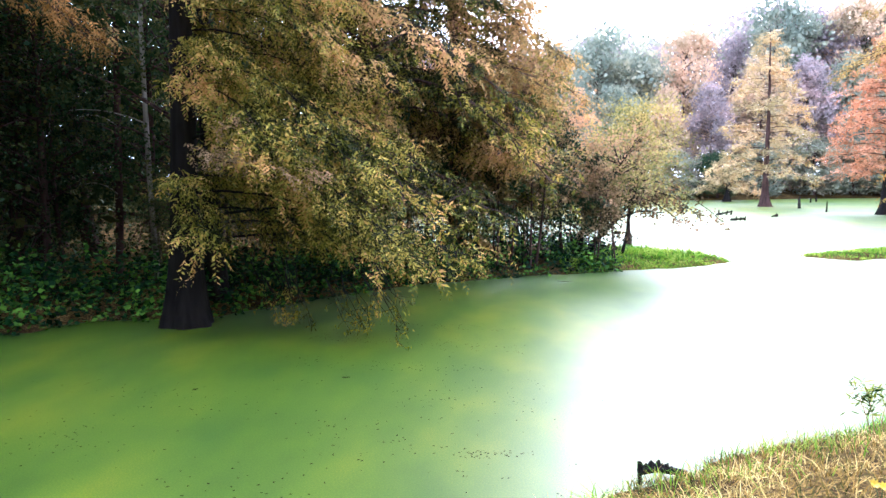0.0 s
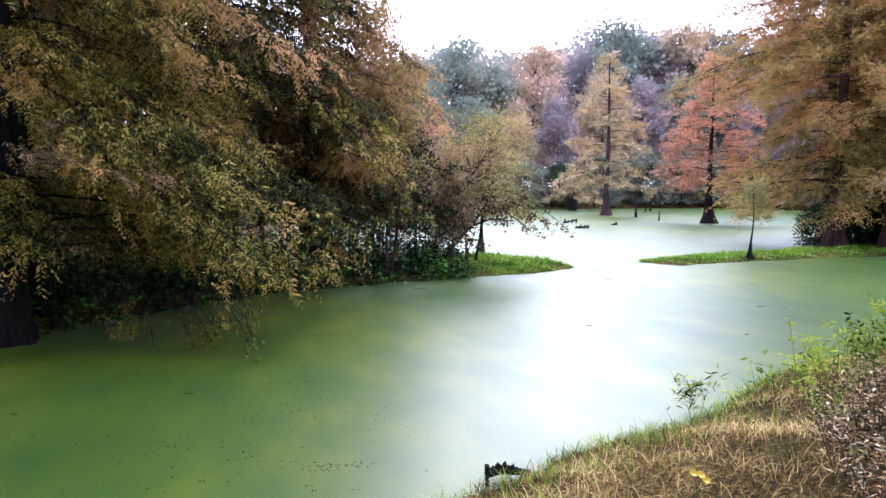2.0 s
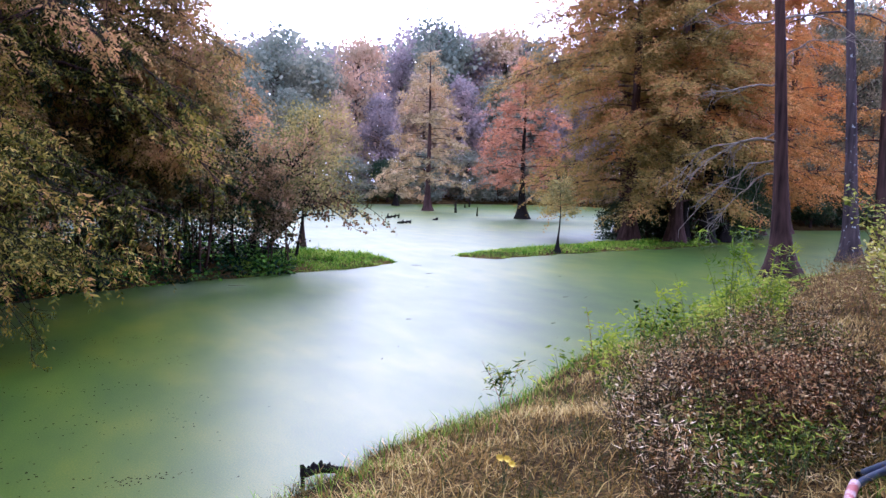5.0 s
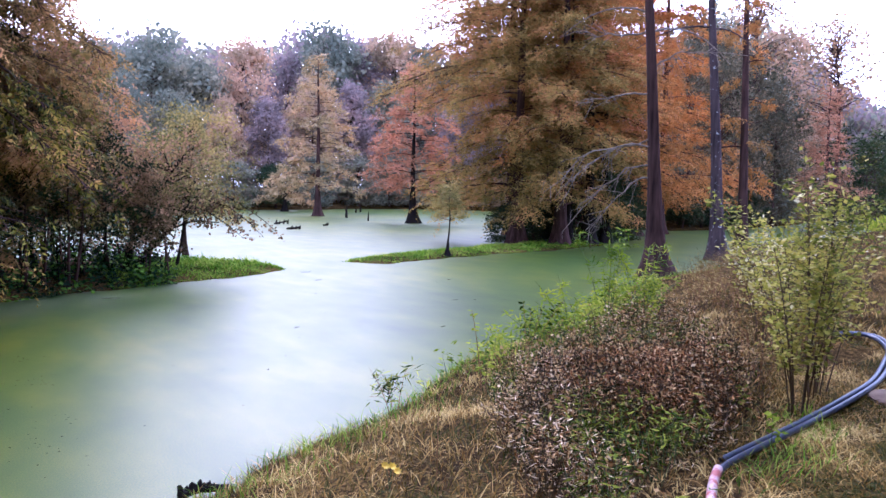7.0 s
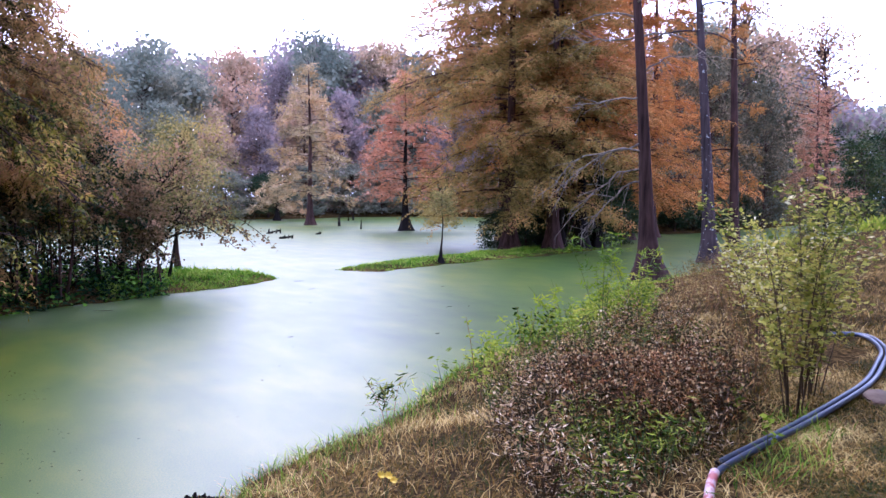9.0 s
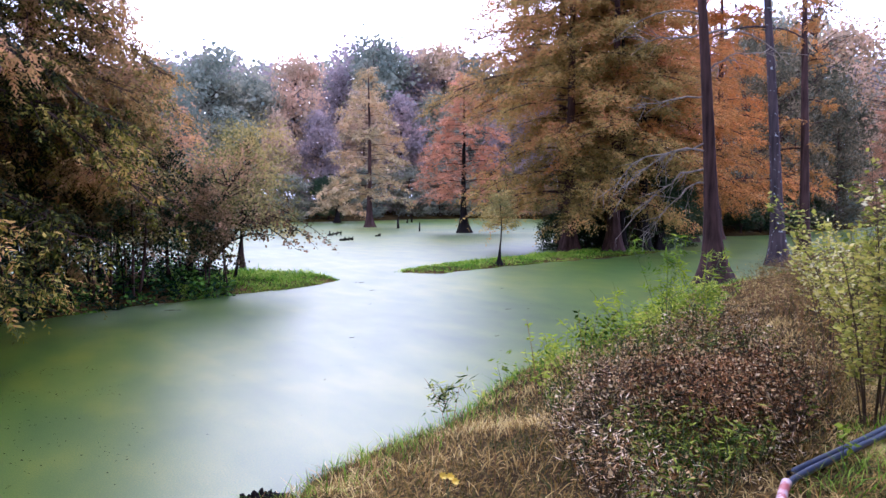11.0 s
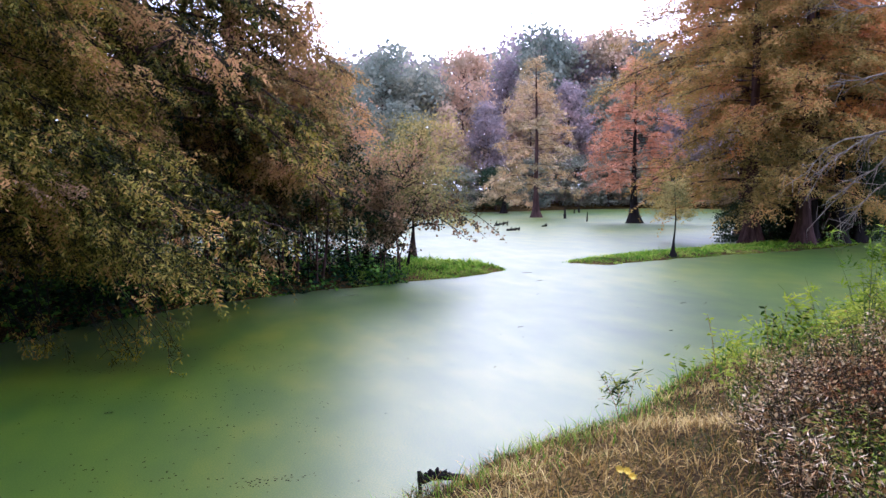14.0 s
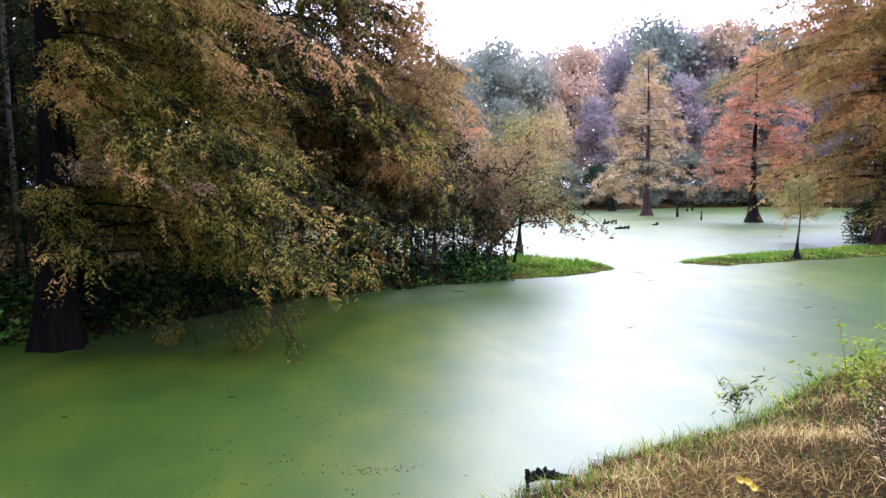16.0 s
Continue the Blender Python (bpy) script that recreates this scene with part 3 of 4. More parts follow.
# ---- three bare boles ----
cypress("cypress", (17.0, 14.45, 0), 17, 0.22, 6.8, 3.2, CYPRESS_BRONZE, "straight bare cypress bole with a fluted foot", 50, limbs=14, twigs=8, leaf=0.15, lean=(-0.8, 0.9), bare=0.6, flare=3.2, limb_bark=BARK_PALE, group="bare boles", flute=0.24)
# long dead limbs trailing from the first bole
bole_rng = np.random.default_rng(91)
first_bole = [o for o in scene.objects if o.name.startswith("cypress") and abs(o.location.x - 17.0) < 0.01][0]
for z, ln, up, fall, turn in [(7.4, 1.9, 0.15, 0.1, 20), (5.6, 1.9, 0.35, 0.0, 12), (4.3, 3.4, 0.1, 1.5, 0), (4.0, 3.0, 0.3, 1.9, 14), (3.5, 2.4, 0.2, 1.7, -8), (3.1, 1.6, 0.1, 1.3, 6), (6.2, 2.0, 0.3, -0.2, 188)]:
    d = np.array([math.cos(radians(131 + turn)), math.sin(radians(131 + turn)), 0])
    st = np.array([-0.8 * z / 17, 0.9 * z / 17, z])
    pts = bezier(st, st + d * ln * 0.55 + [0, 0, up], st + d * ln + [0, 0, -fall], 9)
    pts[1:] += np.cumsum(bole_rng.normal(0, 0.09, (8, 3)), 0)
    sh = Shape()
    tube(sh, pts, np.linspace(0.034, 0.007, 9), 6)
    part("limb", sh, BARK_PALE, first_bole, "pale dead limb")
    tw = Shape()
    for q in curve_at(pts, bole_rng.uniform(0.2, 1.0, 16)):
        e = q + d * bole_rng.uniform(0.1, 0.6) + bole_rng.normal(0, 0.2, 3) - [0, 0, bole_rng.uniform(0.05, 0.4) * (1.6 if fall > 1 else 0.4)]
        e2 = e + bole_rng.normal(0, 0.1, 3) - [0, 0, bole_rng.uniform(0.1, 0.7) * (1 if fall > 1 else 0.2)]
        tube(tw, [q, e, e2], [0.011, 0.008, 0.003], 3)
    tagged(part("fine_branching", tw, BARK_PALE, first_bole), kind="stuff")
cypress("cypress", (24.9, 18.2, 0), 19, 0.25, 8.5, 3.0, CYPRESS_ORANGE, "straight lichen-spotted cypress bole in the water", 51, limbs=14, twigs=8, leaf=0.16, lean=(-0.7, 1.0), bare=0.4, bark=BARK_SPOT, flare=2.2, group="bare boles")
cypress("cypress", (29.7, 20.5, 0.1), 20, 0.22, 3.5, 1.6, CYPRESS_ORANGE, "slender cypress bole with a few orange tufts", 52, limbs=26, twigs=10, leaf=0.19, lean=(-0.2, 0.3), bare=0.3, flare=2.0, group="bare boles")

# ---- lone cypresses out in the pond ----
cypress("cypress", (28.7, 49.4, 0), 12.6, 0.25, 2.4, 4.6, CYPRESS_RED, "rust-red swamp cypress on a dark cone-shaped foot in the pond", 60, bark=BARK_DARK, limb_bark=BARK, limbs=60, twigs=22, leaf=0.3, spray=0.6, count=7, droop=0.12, flare=2.7, foot=0.5, fork=2, group="lone cypresses")
cypress("cypress", (26.9, 64.6, 0), 15.6, 0.28, 2.6, 4.6, CYPRESS_PALE, "orange swamp cypress paled for haze, standing in the far pond", 61, bark=BARK, limb_bark=BARK, limbs=46, twigs=20, leaf=0.36, spray=0.7, count=7, droop=0.12, flare=2.2, foot=0.45, fork=2, group="lone cypresses")
cypress("cypress", (28.6, 78.5, 0), 5.2, 0.2, 1.2, 3.0, CYPRESS_PALE, "short orange cypress paled for haze near the far shore", 62, bark=BARK_DARK, limb_bark=BARK, limbs=26, twigs=16, leaf=0.36, spray=0.6, count=7, droop=0.1, flare=2.4, fork=2, group="lone cypresses")

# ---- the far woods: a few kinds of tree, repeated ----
KINDS = [(WOOD_GREEN, "haze-paled green broadleaf tree of the far and unseen woods", 5.2, 0.5, 0), (WOOD_TAN, "tan autumn broadleaf tree of the far woods, paled for haze", 4.6, 0.46, 0), (WOOD_GREY, "thin grey-brown tree of the far woods, paled for haze", 4.4, 0.42, 0), (WOOD_DARK, "dark green tree of far woods, shade thickets and unseen woods", 5.0, 0.5, 0), (BANK_GREEN, "leafy tree with woodland shade put into its dark leaves", 4.6, 0.24, 1), (BANK_GREEN, "fine-leaved tree with woodland shade put into its dark leaves", 4.4, 0.13, 2), (WOOD_OLIVE, "olive-brown tree beyond the inlet", 4.6, 0.26, 1)]
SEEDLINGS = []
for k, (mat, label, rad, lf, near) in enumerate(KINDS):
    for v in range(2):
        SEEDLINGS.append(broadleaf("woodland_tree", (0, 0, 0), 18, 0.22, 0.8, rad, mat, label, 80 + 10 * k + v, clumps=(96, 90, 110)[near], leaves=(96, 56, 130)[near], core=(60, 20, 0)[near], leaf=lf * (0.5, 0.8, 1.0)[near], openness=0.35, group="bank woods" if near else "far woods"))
AZ = [-6, 6, 9.7, 12, 14.4, 17.3, 20.2, 21.2, 24.5, 26.3, 28.9, 31, 40, 56, 60, 62.3, 65, 75]
EL = [10.6, 10.4, 11.2, 11.5, 10.8, 11.3, 11.5, 12.5, 13.1, 11.9, 12.0, 11.2, 12, 12.5, 9.0, 6.8, 6.6, 6.4]
wood_rng = random.Random(5)
used = [0] * len(SEEDLINGS)


def plant(k, x, y, h, spread=1.0):
    src = SEEDLINGS[k]
    s = h / 18
    m = pose(x, y, ground_at(x, y) - 0.05, 0, 0, wood_rng.uniform(0, 360))
    c = copy_thing(src, m) if used[k] else src
    c.location, c.rotation_euler, c.scale = m.translation, m.to_euler(), (s * spread, s * spread, s)
    used[k] += 1


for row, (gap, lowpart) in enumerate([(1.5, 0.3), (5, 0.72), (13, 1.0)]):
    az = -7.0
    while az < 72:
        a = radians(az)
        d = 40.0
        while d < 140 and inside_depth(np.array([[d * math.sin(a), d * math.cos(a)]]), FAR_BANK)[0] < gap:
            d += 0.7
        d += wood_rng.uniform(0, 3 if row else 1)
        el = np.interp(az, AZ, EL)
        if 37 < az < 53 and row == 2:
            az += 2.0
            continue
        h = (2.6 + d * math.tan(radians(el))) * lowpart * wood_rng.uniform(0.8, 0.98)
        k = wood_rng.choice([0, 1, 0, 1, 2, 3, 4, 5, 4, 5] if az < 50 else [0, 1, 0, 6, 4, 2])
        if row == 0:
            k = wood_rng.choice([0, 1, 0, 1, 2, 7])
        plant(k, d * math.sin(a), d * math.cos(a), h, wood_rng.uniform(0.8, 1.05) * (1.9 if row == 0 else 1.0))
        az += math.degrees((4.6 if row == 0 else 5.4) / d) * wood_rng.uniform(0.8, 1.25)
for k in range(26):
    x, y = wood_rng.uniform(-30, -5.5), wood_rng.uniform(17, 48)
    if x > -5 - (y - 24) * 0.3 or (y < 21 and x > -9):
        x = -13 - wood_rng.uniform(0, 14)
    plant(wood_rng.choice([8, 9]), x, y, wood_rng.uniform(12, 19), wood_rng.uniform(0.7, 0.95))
# The first six, left of the view, are added to darken water and bank.
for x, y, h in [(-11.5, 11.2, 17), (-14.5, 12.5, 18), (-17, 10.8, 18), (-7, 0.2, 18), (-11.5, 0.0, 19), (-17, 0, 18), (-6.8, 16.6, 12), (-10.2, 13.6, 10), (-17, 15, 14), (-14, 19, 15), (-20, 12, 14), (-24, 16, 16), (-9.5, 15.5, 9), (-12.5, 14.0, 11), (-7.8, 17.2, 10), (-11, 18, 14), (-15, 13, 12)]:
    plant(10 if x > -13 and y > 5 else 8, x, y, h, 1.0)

# the woods behind, too far off to tell trees apart, in the haze-paled leaf colours
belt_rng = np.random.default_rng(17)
for mat, share, label in [(WOOD_GREY, 34000, "haze-paled grey-brown mass of distant woods"), (WOOD_GREEN, 34000, "haze-paled green mass of distant woods")]:
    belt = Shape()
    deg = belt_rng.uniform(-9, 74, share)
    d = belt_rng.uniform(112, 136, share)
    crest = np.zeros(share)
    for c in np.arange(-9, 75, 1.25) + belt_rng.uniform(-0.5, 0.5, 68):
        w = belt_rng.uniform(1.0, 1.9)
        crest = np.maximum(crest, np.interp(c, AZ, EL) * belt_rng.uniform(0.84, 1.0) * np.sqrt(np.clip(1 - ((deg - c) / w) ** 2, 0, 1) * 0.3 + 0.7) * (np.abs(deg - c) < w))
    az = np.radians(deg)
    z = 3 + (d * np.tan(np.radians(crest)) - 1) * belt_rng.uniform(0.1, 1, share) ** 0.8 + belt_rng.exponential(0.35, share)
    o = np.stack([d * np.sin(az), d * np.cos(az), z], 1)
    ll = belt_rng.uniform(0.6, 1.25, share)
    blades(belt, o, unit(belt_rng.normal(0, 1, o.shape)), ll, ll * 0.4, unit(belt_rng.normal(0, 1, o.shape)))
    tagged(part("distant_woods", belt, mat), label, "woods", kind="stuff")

# A sheet of dark leaves stands in for the shade deep behind the bank.
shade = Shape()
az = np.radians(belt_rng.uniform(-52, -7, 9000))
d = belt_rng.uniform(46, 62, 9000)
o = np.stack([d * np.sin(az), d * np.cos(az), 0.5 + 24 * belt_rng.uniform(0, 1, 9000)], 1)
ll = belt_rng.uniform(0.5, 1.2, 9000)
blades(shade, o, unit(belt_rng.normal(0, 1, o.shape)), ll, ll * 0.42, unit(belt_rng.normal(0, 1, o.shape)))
tagged(part("distant_woods", shade, BANK_GREEN), "sheet of dark green leaves for the shade behind the bank", "woods", kind="stuff")
far_lawn = Shape()
q = scatter(belt_rng, 2600, (44, 66, 17, 32), lambda q: (q[:, 1] < 0.5 * q[:, 0]) & (inside_depth(q, NEAR_SHORE) > 0.5))
az = belt_rng.uniform(0, 6.3, len(q))
o = np.column_stack([q, land(q[:, 0], q[:, 1])])
ll = belt_rng.uniform(0.4, 1.1, len(q))
blades(far_lawn, o, unit(np.stack([0.5 * np.cos(az), 0.5 * np.sin(az), np.ones(len(q))], 1)), ll, ll * 0.16, np.tile([0.9, -0.4, 0.2], (len(q), 1)))
tagged(part("tall_grass", far_lawn, WEED_GREEN), "bright green tall grass beyond the track", "grass", kind="stuff")

# dark thicket put in as the shadow inside the grove
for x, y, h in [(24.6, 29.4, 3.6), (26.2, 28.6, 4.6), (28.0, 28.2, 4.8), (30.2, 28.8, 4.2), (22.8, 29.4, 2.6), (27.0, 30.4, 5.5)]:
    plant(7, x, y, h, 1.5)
# unseen trees added behind the camera to darken the sides that face it
for k in range(15):
    a = radians(100 + k * 12.4 + wood_rng.uniform(-2, 2))
    d = 13 + wood_rng.uniform(0, 8)
    plant(wood_rng.choice([0, 1, 6, 7]), d * math.sin(a), d * math.cos(a) - 1, wood_rng.uniform(14, 20), 1.1)

# a taller unseen row, added to hold off more of the sky light
for k in range(18):
    a = radians(96 + k * 10.6 + wood_rng.uniform(-3, 3))
    d = 21 + wood_rng.uniform(0, 7)
    plant(wood_rng.choice([0, 1, 6, 7]), d * math.sin(a), d * math.cos(a) - 1, wood_rng.uniform(23, 28), 1.15)

# dark thicket added to carry the shade under the left bank's cypresses
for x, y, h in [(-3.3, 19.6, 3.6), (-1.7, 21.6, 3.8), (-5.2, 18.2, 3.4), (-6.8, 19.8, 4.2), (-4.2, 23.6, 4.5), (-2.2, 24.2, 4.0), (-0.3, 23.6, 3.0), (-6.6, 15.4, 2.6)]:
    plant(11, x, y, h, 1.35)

# slender boles standing in the shade
pole_rng = np.random.default_rng(66)
for x, y, h, g, mat, label in [(-7.3, 16.2, 13, 0.075, BARK_PALE, "slender pale bole in the shade behind the bank"), (-8.4, 16.6, 13, 0.1, BARK, "slender dark bole in the shade behind the bank"), (-9.6, 16.4, 12, 0.06, BARK, "slender dark bole in the shade behind the bank"), (-10.6, 15.4, 12, 0.08, BARK, "slender dark bole in the shade behind the bank"), (-6.2, 17.0, 12, 0.07, BARK, "slender dark bole in the shade behind the bank")]:
    pole = thing("slender_tree", (x, y, ground_at(x, y)), label, "tree", "shaded boles")
    sh = Shape()
    top = np.array([*pole_rng.normal(0, 0.4, 2), h])
    pts = bezier(np.array([0, 0, -0.3]), np.array([*pole_rng.normal(0, 0.3, 2), h * 0.5]), top, 10)
    tube(sh, pts, np.linspace(g, g * 0.3, 10), 8)
    part("trunk", sh, mat, pole)
    for z in (0.16, 0.28, 0.4, 0.55):
        q = curve_at(pts, np.array([z]))[0]
        a = pole_rng.uniform(0, 6.3)
        e = q + [1.6 * math.cos(a), -abs(1.4 * math.sin(a)), pole_rng.uniform(-0.1, 0.7)]
        sh = Shape()
        tube(sh, bezier(q, (q + e) / 2 + [0, 0, 0.25], e, 6), np.linspace(0.02, 0.005, 6), 5)
        part("limb", sh, BARK_PALE, pole, "pale bare limb")

# thin-crowned rosy trees and a rusty cypress beyond the inlet
for k, (x, y, h, r) in enumerate([(62, 42.5, 21, 4.6), (60, 33.6, 17.5, 3.6)]):
    broadleaf("woodland_tree", (x, y, ground_at(x, y)), h, 0.2, h * 0.55, r, MAPLE_ROSE, "thin-crowned rosy brown tree beyond the inlet", 150 + k, clumps=150, leaves=13, leaf=0.28, openness=0.1, group="inlet trees")
cypress("cypress", (52.4, 29.4, ground_at(52.4, 29.4)), 11.4, 0.2, 2.6, 2.6, CYPRESS_RED, "rusty cypress beyond the near bank", 63, limbs=46, twigs=12, leaf=0.26, spray=0.6, count=7, droop=0.05, fork=2, group="lone cypresses")
for k, x, y, h, sp in [(12, 44.5, 36.2, 13, 0.9), (12, 47.5, 35.2, 12, 0.9), (13, 51, 36.4, 14, 0.9), (12, 54.5, 37.2, 13.5, 0.9), (13, 58.5, 37.6, 13, 0.9), (13, 56, 35.8, 9, 1.0), (12, 62, 38.8, 11, 1.0), (12, 49.5, 39, 16, 0.9), (13, 55, 41, 16, 0.9), (9, 67, 36.5, 9.5, 1.1), (8, 72, 36, 9.5, 1.2), (9, 66, 33, 8, 1.1), (8, 76, 35, 10, 1.2)]:
    plant(k, x, y, h, sp)
# dark growth on the shore, put in as shade under the grove's far side
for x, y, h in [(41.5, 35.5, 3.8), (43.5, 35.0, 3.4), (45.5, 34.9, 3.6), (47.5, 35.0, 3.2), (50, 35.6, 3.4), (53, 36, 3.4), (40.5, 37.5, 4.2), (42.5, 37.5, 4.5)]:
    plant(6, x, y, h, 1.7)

# ---- saplings and the leaning trees on the left bank ----
sap_rng = random.Random(9)
SAPS = [broadleaf("sapling", (0, 0, 0), 5.0, 0.035, 1.3, 1.0, mat, label, 120 + k, clumps=38, leaves=56, leaf=0.09, openness=0.2, group="bank saplings", lean=(0.3, 0.1)) for k, (mat, label) in enumerate([(MAPLE_ROSE, "thin dark sapling with rose-tan leaves on the bank"), (BANK_TAN, "thin dark sapling with tan leaves on the bank"), (WOOD_DARK, "thin sapling with dark green leaves on the bank"), (MAPLE_ROSE, "leaning thin sapling with rose-brown leaves on the bank")])]
first = [True] * 4
for k in range(46):
    s = sap_rng.random()
    x = -3.0 + 7.6 * s
    y = np.interp(x, [-3.4, -1.5, 0.8, 3.5, 5.7], [15.3, 17.4, 18.7, 19.7, 20.4]) + 0.4 + sap_rng.random() * (4.5 - 3.0 * s)
    q = sap_rng.choice([0, 1, 3, 0, 2] if x > 0.5 else [0, 2, 2, 1])
    h = sap_rng.uniform(0.55, 1.25) * (1.0 if x < 3 else 0.8)
    m = pose(x, y, ground_at(x, y) - 0.03, sap_rng.uniform(-8, 8), sap_rng.uniform(-8, 8), sap_rng.uniform(0, 360))
    c = SAPS[q] if first[q] else copy_thing(SAPS[q], m)
    first[q] = False
    c.location, c.rotation_euler, c.scale = m.translation, m.to_euler(), (h, h, h)
broadleaf("slender_tree", (2.2, 20.9, ground_at(2.2, 20.9)), 6.0, 0.05, 1.6, 1.35, MAPLE_ROSE, "slender tree with rose-tan leaves on the bank", 146, clumps=70, leaves=70, leaf=0.09, openness=0.2, bark=BARK_DARK)
broadleaf("slender_tree", (1.0, 21.4, ground_at(1.0, 21.4)), 7.4, 0.06, 2.2, 1.6, MAPLE_ROSE, "slender tree with rose-tan leaves on the bank", 147, clumps=80, leaves=70, leaf=0.1, openness=0.2, bark=BARK_DARK)
point_tree = broadleaf("leaning_tree", (4.65, 21.8, ground_at(4.65, 21.8)), 4.5, 0.045, 1.5, 1.9, BANK_TAN, "small leaning tree with thin golden-tan leaves on the grassy point", 140, clumps=58, leaves=84, leaf=0.085, lean=(0.6, 0.3), openness=0.1, bark=BARK_DARK)
broadleaf("leaning_tree", (3.3, 21.2, ground_at(3.3, 21.2)), 3.6, 0.085, 1.0, 1.9, MAPLE_ROSE, "dark leaning tree with sparse rose-brown leaves over the water", 141, clumps=60, leaves=66, leaf=0.085, lean=(1.4, 0.2), openness=0.3, bark=BARK_DARK)
stoop = [o for o in scene.objects if o.name.startswith("leaning_tree") and abs(o.location.x - 3.3) < 0.01][0]
for line, r0 in [([(0, 0, -0.2), (0.55, 0.05, 0.55), (1.15, 0.1, 1.15), (1.6, 0.15, 1.75), (1.85, 0.2, 2.5)], 0.085), ([(0.55, 0.05, 0.55), (0.6, 0.0, 1.2), (0.45, -0.05, 1.9)], 0.04), ([(1.15, 0.1, 1.15), (1.75, 0.1, 1.35), (2.5, 0.1, 1.3)], 0.035)]:
    sh = Shape()
    tube(sh, line, np.linspace(r0, r0 * 0.4, len(line)), 8)
    part("limb", sh, BARK_DARK, stoop)
# low limbs trailing from the tree on the point, thinly leaved, over the water
low_rng = np.random.default_rng(77)
low_leaf, low_twig = Shape(), Shape()
for z, ln, fall, turn in [(1.9, 2.6, 1.0, -22), (2.2, 2.9, 1.2, -8), (1.6, 2.1, 0.8, -40), (1.8, 2.0, 0.6, 12), (1.5, 1.7, 0.4, -75), (1.6, 1.9, 0.5, -120), (1.5, 1.8, 0.4, 200)]:
    d = np.array([math.cos(radians(turn)), math.sin(radians(turn)), 0])
    st = np.array([0.1 * z / 2, 0.05, z])
    pts = bezier(st, st + d * ln * 0.5 + [0, 0, 0.25], st + d * ln - [0, 0, fall], 8)
    pts[1:] += np.cumsum(low_rng.normal(0, 0.03, (7, 3)), 0)
    sh = Shape()
    tube(sh, pts, np.linspace(0.022, 0.005, 8), 5)
    part("limb", sh, BARK_DARK, point_tree)
    for q in curve_at(pts, low_rng.uniform(0.2, 1.0, 17)):
        e = q + d * low_rng.uniform(0.05, 0.3) + low_rng.normal(0, 0.16, 3) - [0, 0, low_rng.uniform(0.0, 0.25)]
        tube(low_twig, [q, (q + e) / 2 + [0, 0, 0.02], e], [0.007, 0.005, 0.002], 3)
        lf = q + (e - q) * low_rng.uniform(0.3, 1.1, (9, 1)) + low_rng.normal(0, 0.07, (9, 3))
        ll = low_rng.uniform(0.06, 0.12, 9)
        blades(low_leaf, lf, unit(low_rng.normal(0, 1, (9, 3)) - [0, 0, 0.4]), ll, ll * 0.4, unit(low_rng.normal(0, 1, (9, 3)) + [0, 0, 0.6]))
tagged(part("fine_branching", low_twig, BARK_DARK, point_tree), kind="stuff")
part("leaves", low_leaf, BANK_BROWN, point_tree)
for k, (x, y, h, mat) in enumerate([(3.7, 20.7, 1.7, BANK_BROWN), (2.6, 20.6, 2.3, WOOD_DARK), (1.6, 20.0, 2.4, BANK_BROWN), (0.4, 19.5, 2.1, WOOD_DARK), (-0.6, 18.9, 1.9, BANK_BROWN), (2.1, 21.6, 2.6, BANK_BROWN)]):
    broadleaf("bank_shrub", (x, y, ground_at(x, y)), h, 0.022, 0.3, 0.95, mat, "thin dark shrub with sparse small leaves on the bank", 160 + k, clumps=34, leaves=15, leaf=0.1, stems=3, openness=0.15, bark=BARK_DARK, group="bank shrubs", kind="shrub")
cypress("cypress", (6.3, 27.8, 0), 5.4, 0.055, 1.6, 2.2, BANK_TAN, "young cypress with a dark foot in the water behind the point", 142, limbs=34, twigs=18, leaf=0.17, droop=0.15, flare=2.4, fork=2)
cypress("cypress", (15.42, 23.6, 0.05), 2.85, 0.04, 1.35, 0.75, BANK_TAN, "sapling cypress with a black swollen foot on the grassy islet", 143, limbs=34, twigs=14, leaf=0.09, spray=0.18, count=8, droop=-0.15, top=0.0, foot=0.16, flare=4.2, fork=2, bark=BARK_DARK, limb_bark=BARK)


# ---- undergrowth and grass ----
def stuff(name, shape, mat, label, category):
    return tagged(part(name, shape, mat), label, category, kind="stuff")


def tufts(shape, rng, p, height, width, bend=0.5, jitter=0.02):
    """Bent grass blades, two faces each, rooted on the ground at p."""
    n = len(p)
    z = land(p[:, 0], p[:, 1]) - 0.01
    o = np.stack([p[:, 0], p[:, 1], z], 1)
    h = height * rng.uniform(0.5, 1.25, n)
    az = rng.uniform(0, 2 * np.pi, n)
    d = np.stack([np.cos(az), np.sin(az), np.zeros(n)], 1) * (bend * rng.uniform(0.2, 1.2, n) * h)[:, None]
    sd = np.stack([-np.sin(az), np.cos(az), np.zeros(n)], 1)
    tw = rng.uniform(-1, 1, n)[:, None]
    sd = unit(sd + tw * np.stack([np.cos(az), np.sin(az), np.zeros(n)], 1)) * (width * rng.uniform(0.6, 1.3, n))[:, None]
    mid = o + d * 0.35 + np.stack([0 * h, 0 * h, h * 0.6], 1)
    tip = o + d + np.stack([0 * h, 0 * h, h * rng.uniform(0.75, 1.0, n)], 1)
    v = np.stack([o - sd, o + sd, mid + sd * 0.8, mid - sd * 0.8, tip + sd * 0.12, tip - sd * 0.12], 1)
    f = np.arange(n)[:, None, None] * 6 + np.array([[0, 1, 2, 3], [3, 2, 4, 5]])[None]
    shape.add(v, f.reshape(-1, 4))


rng = np.random.default_rng(3)
near_d = lambda p: inside_depth(p, NEAR_SHORE)
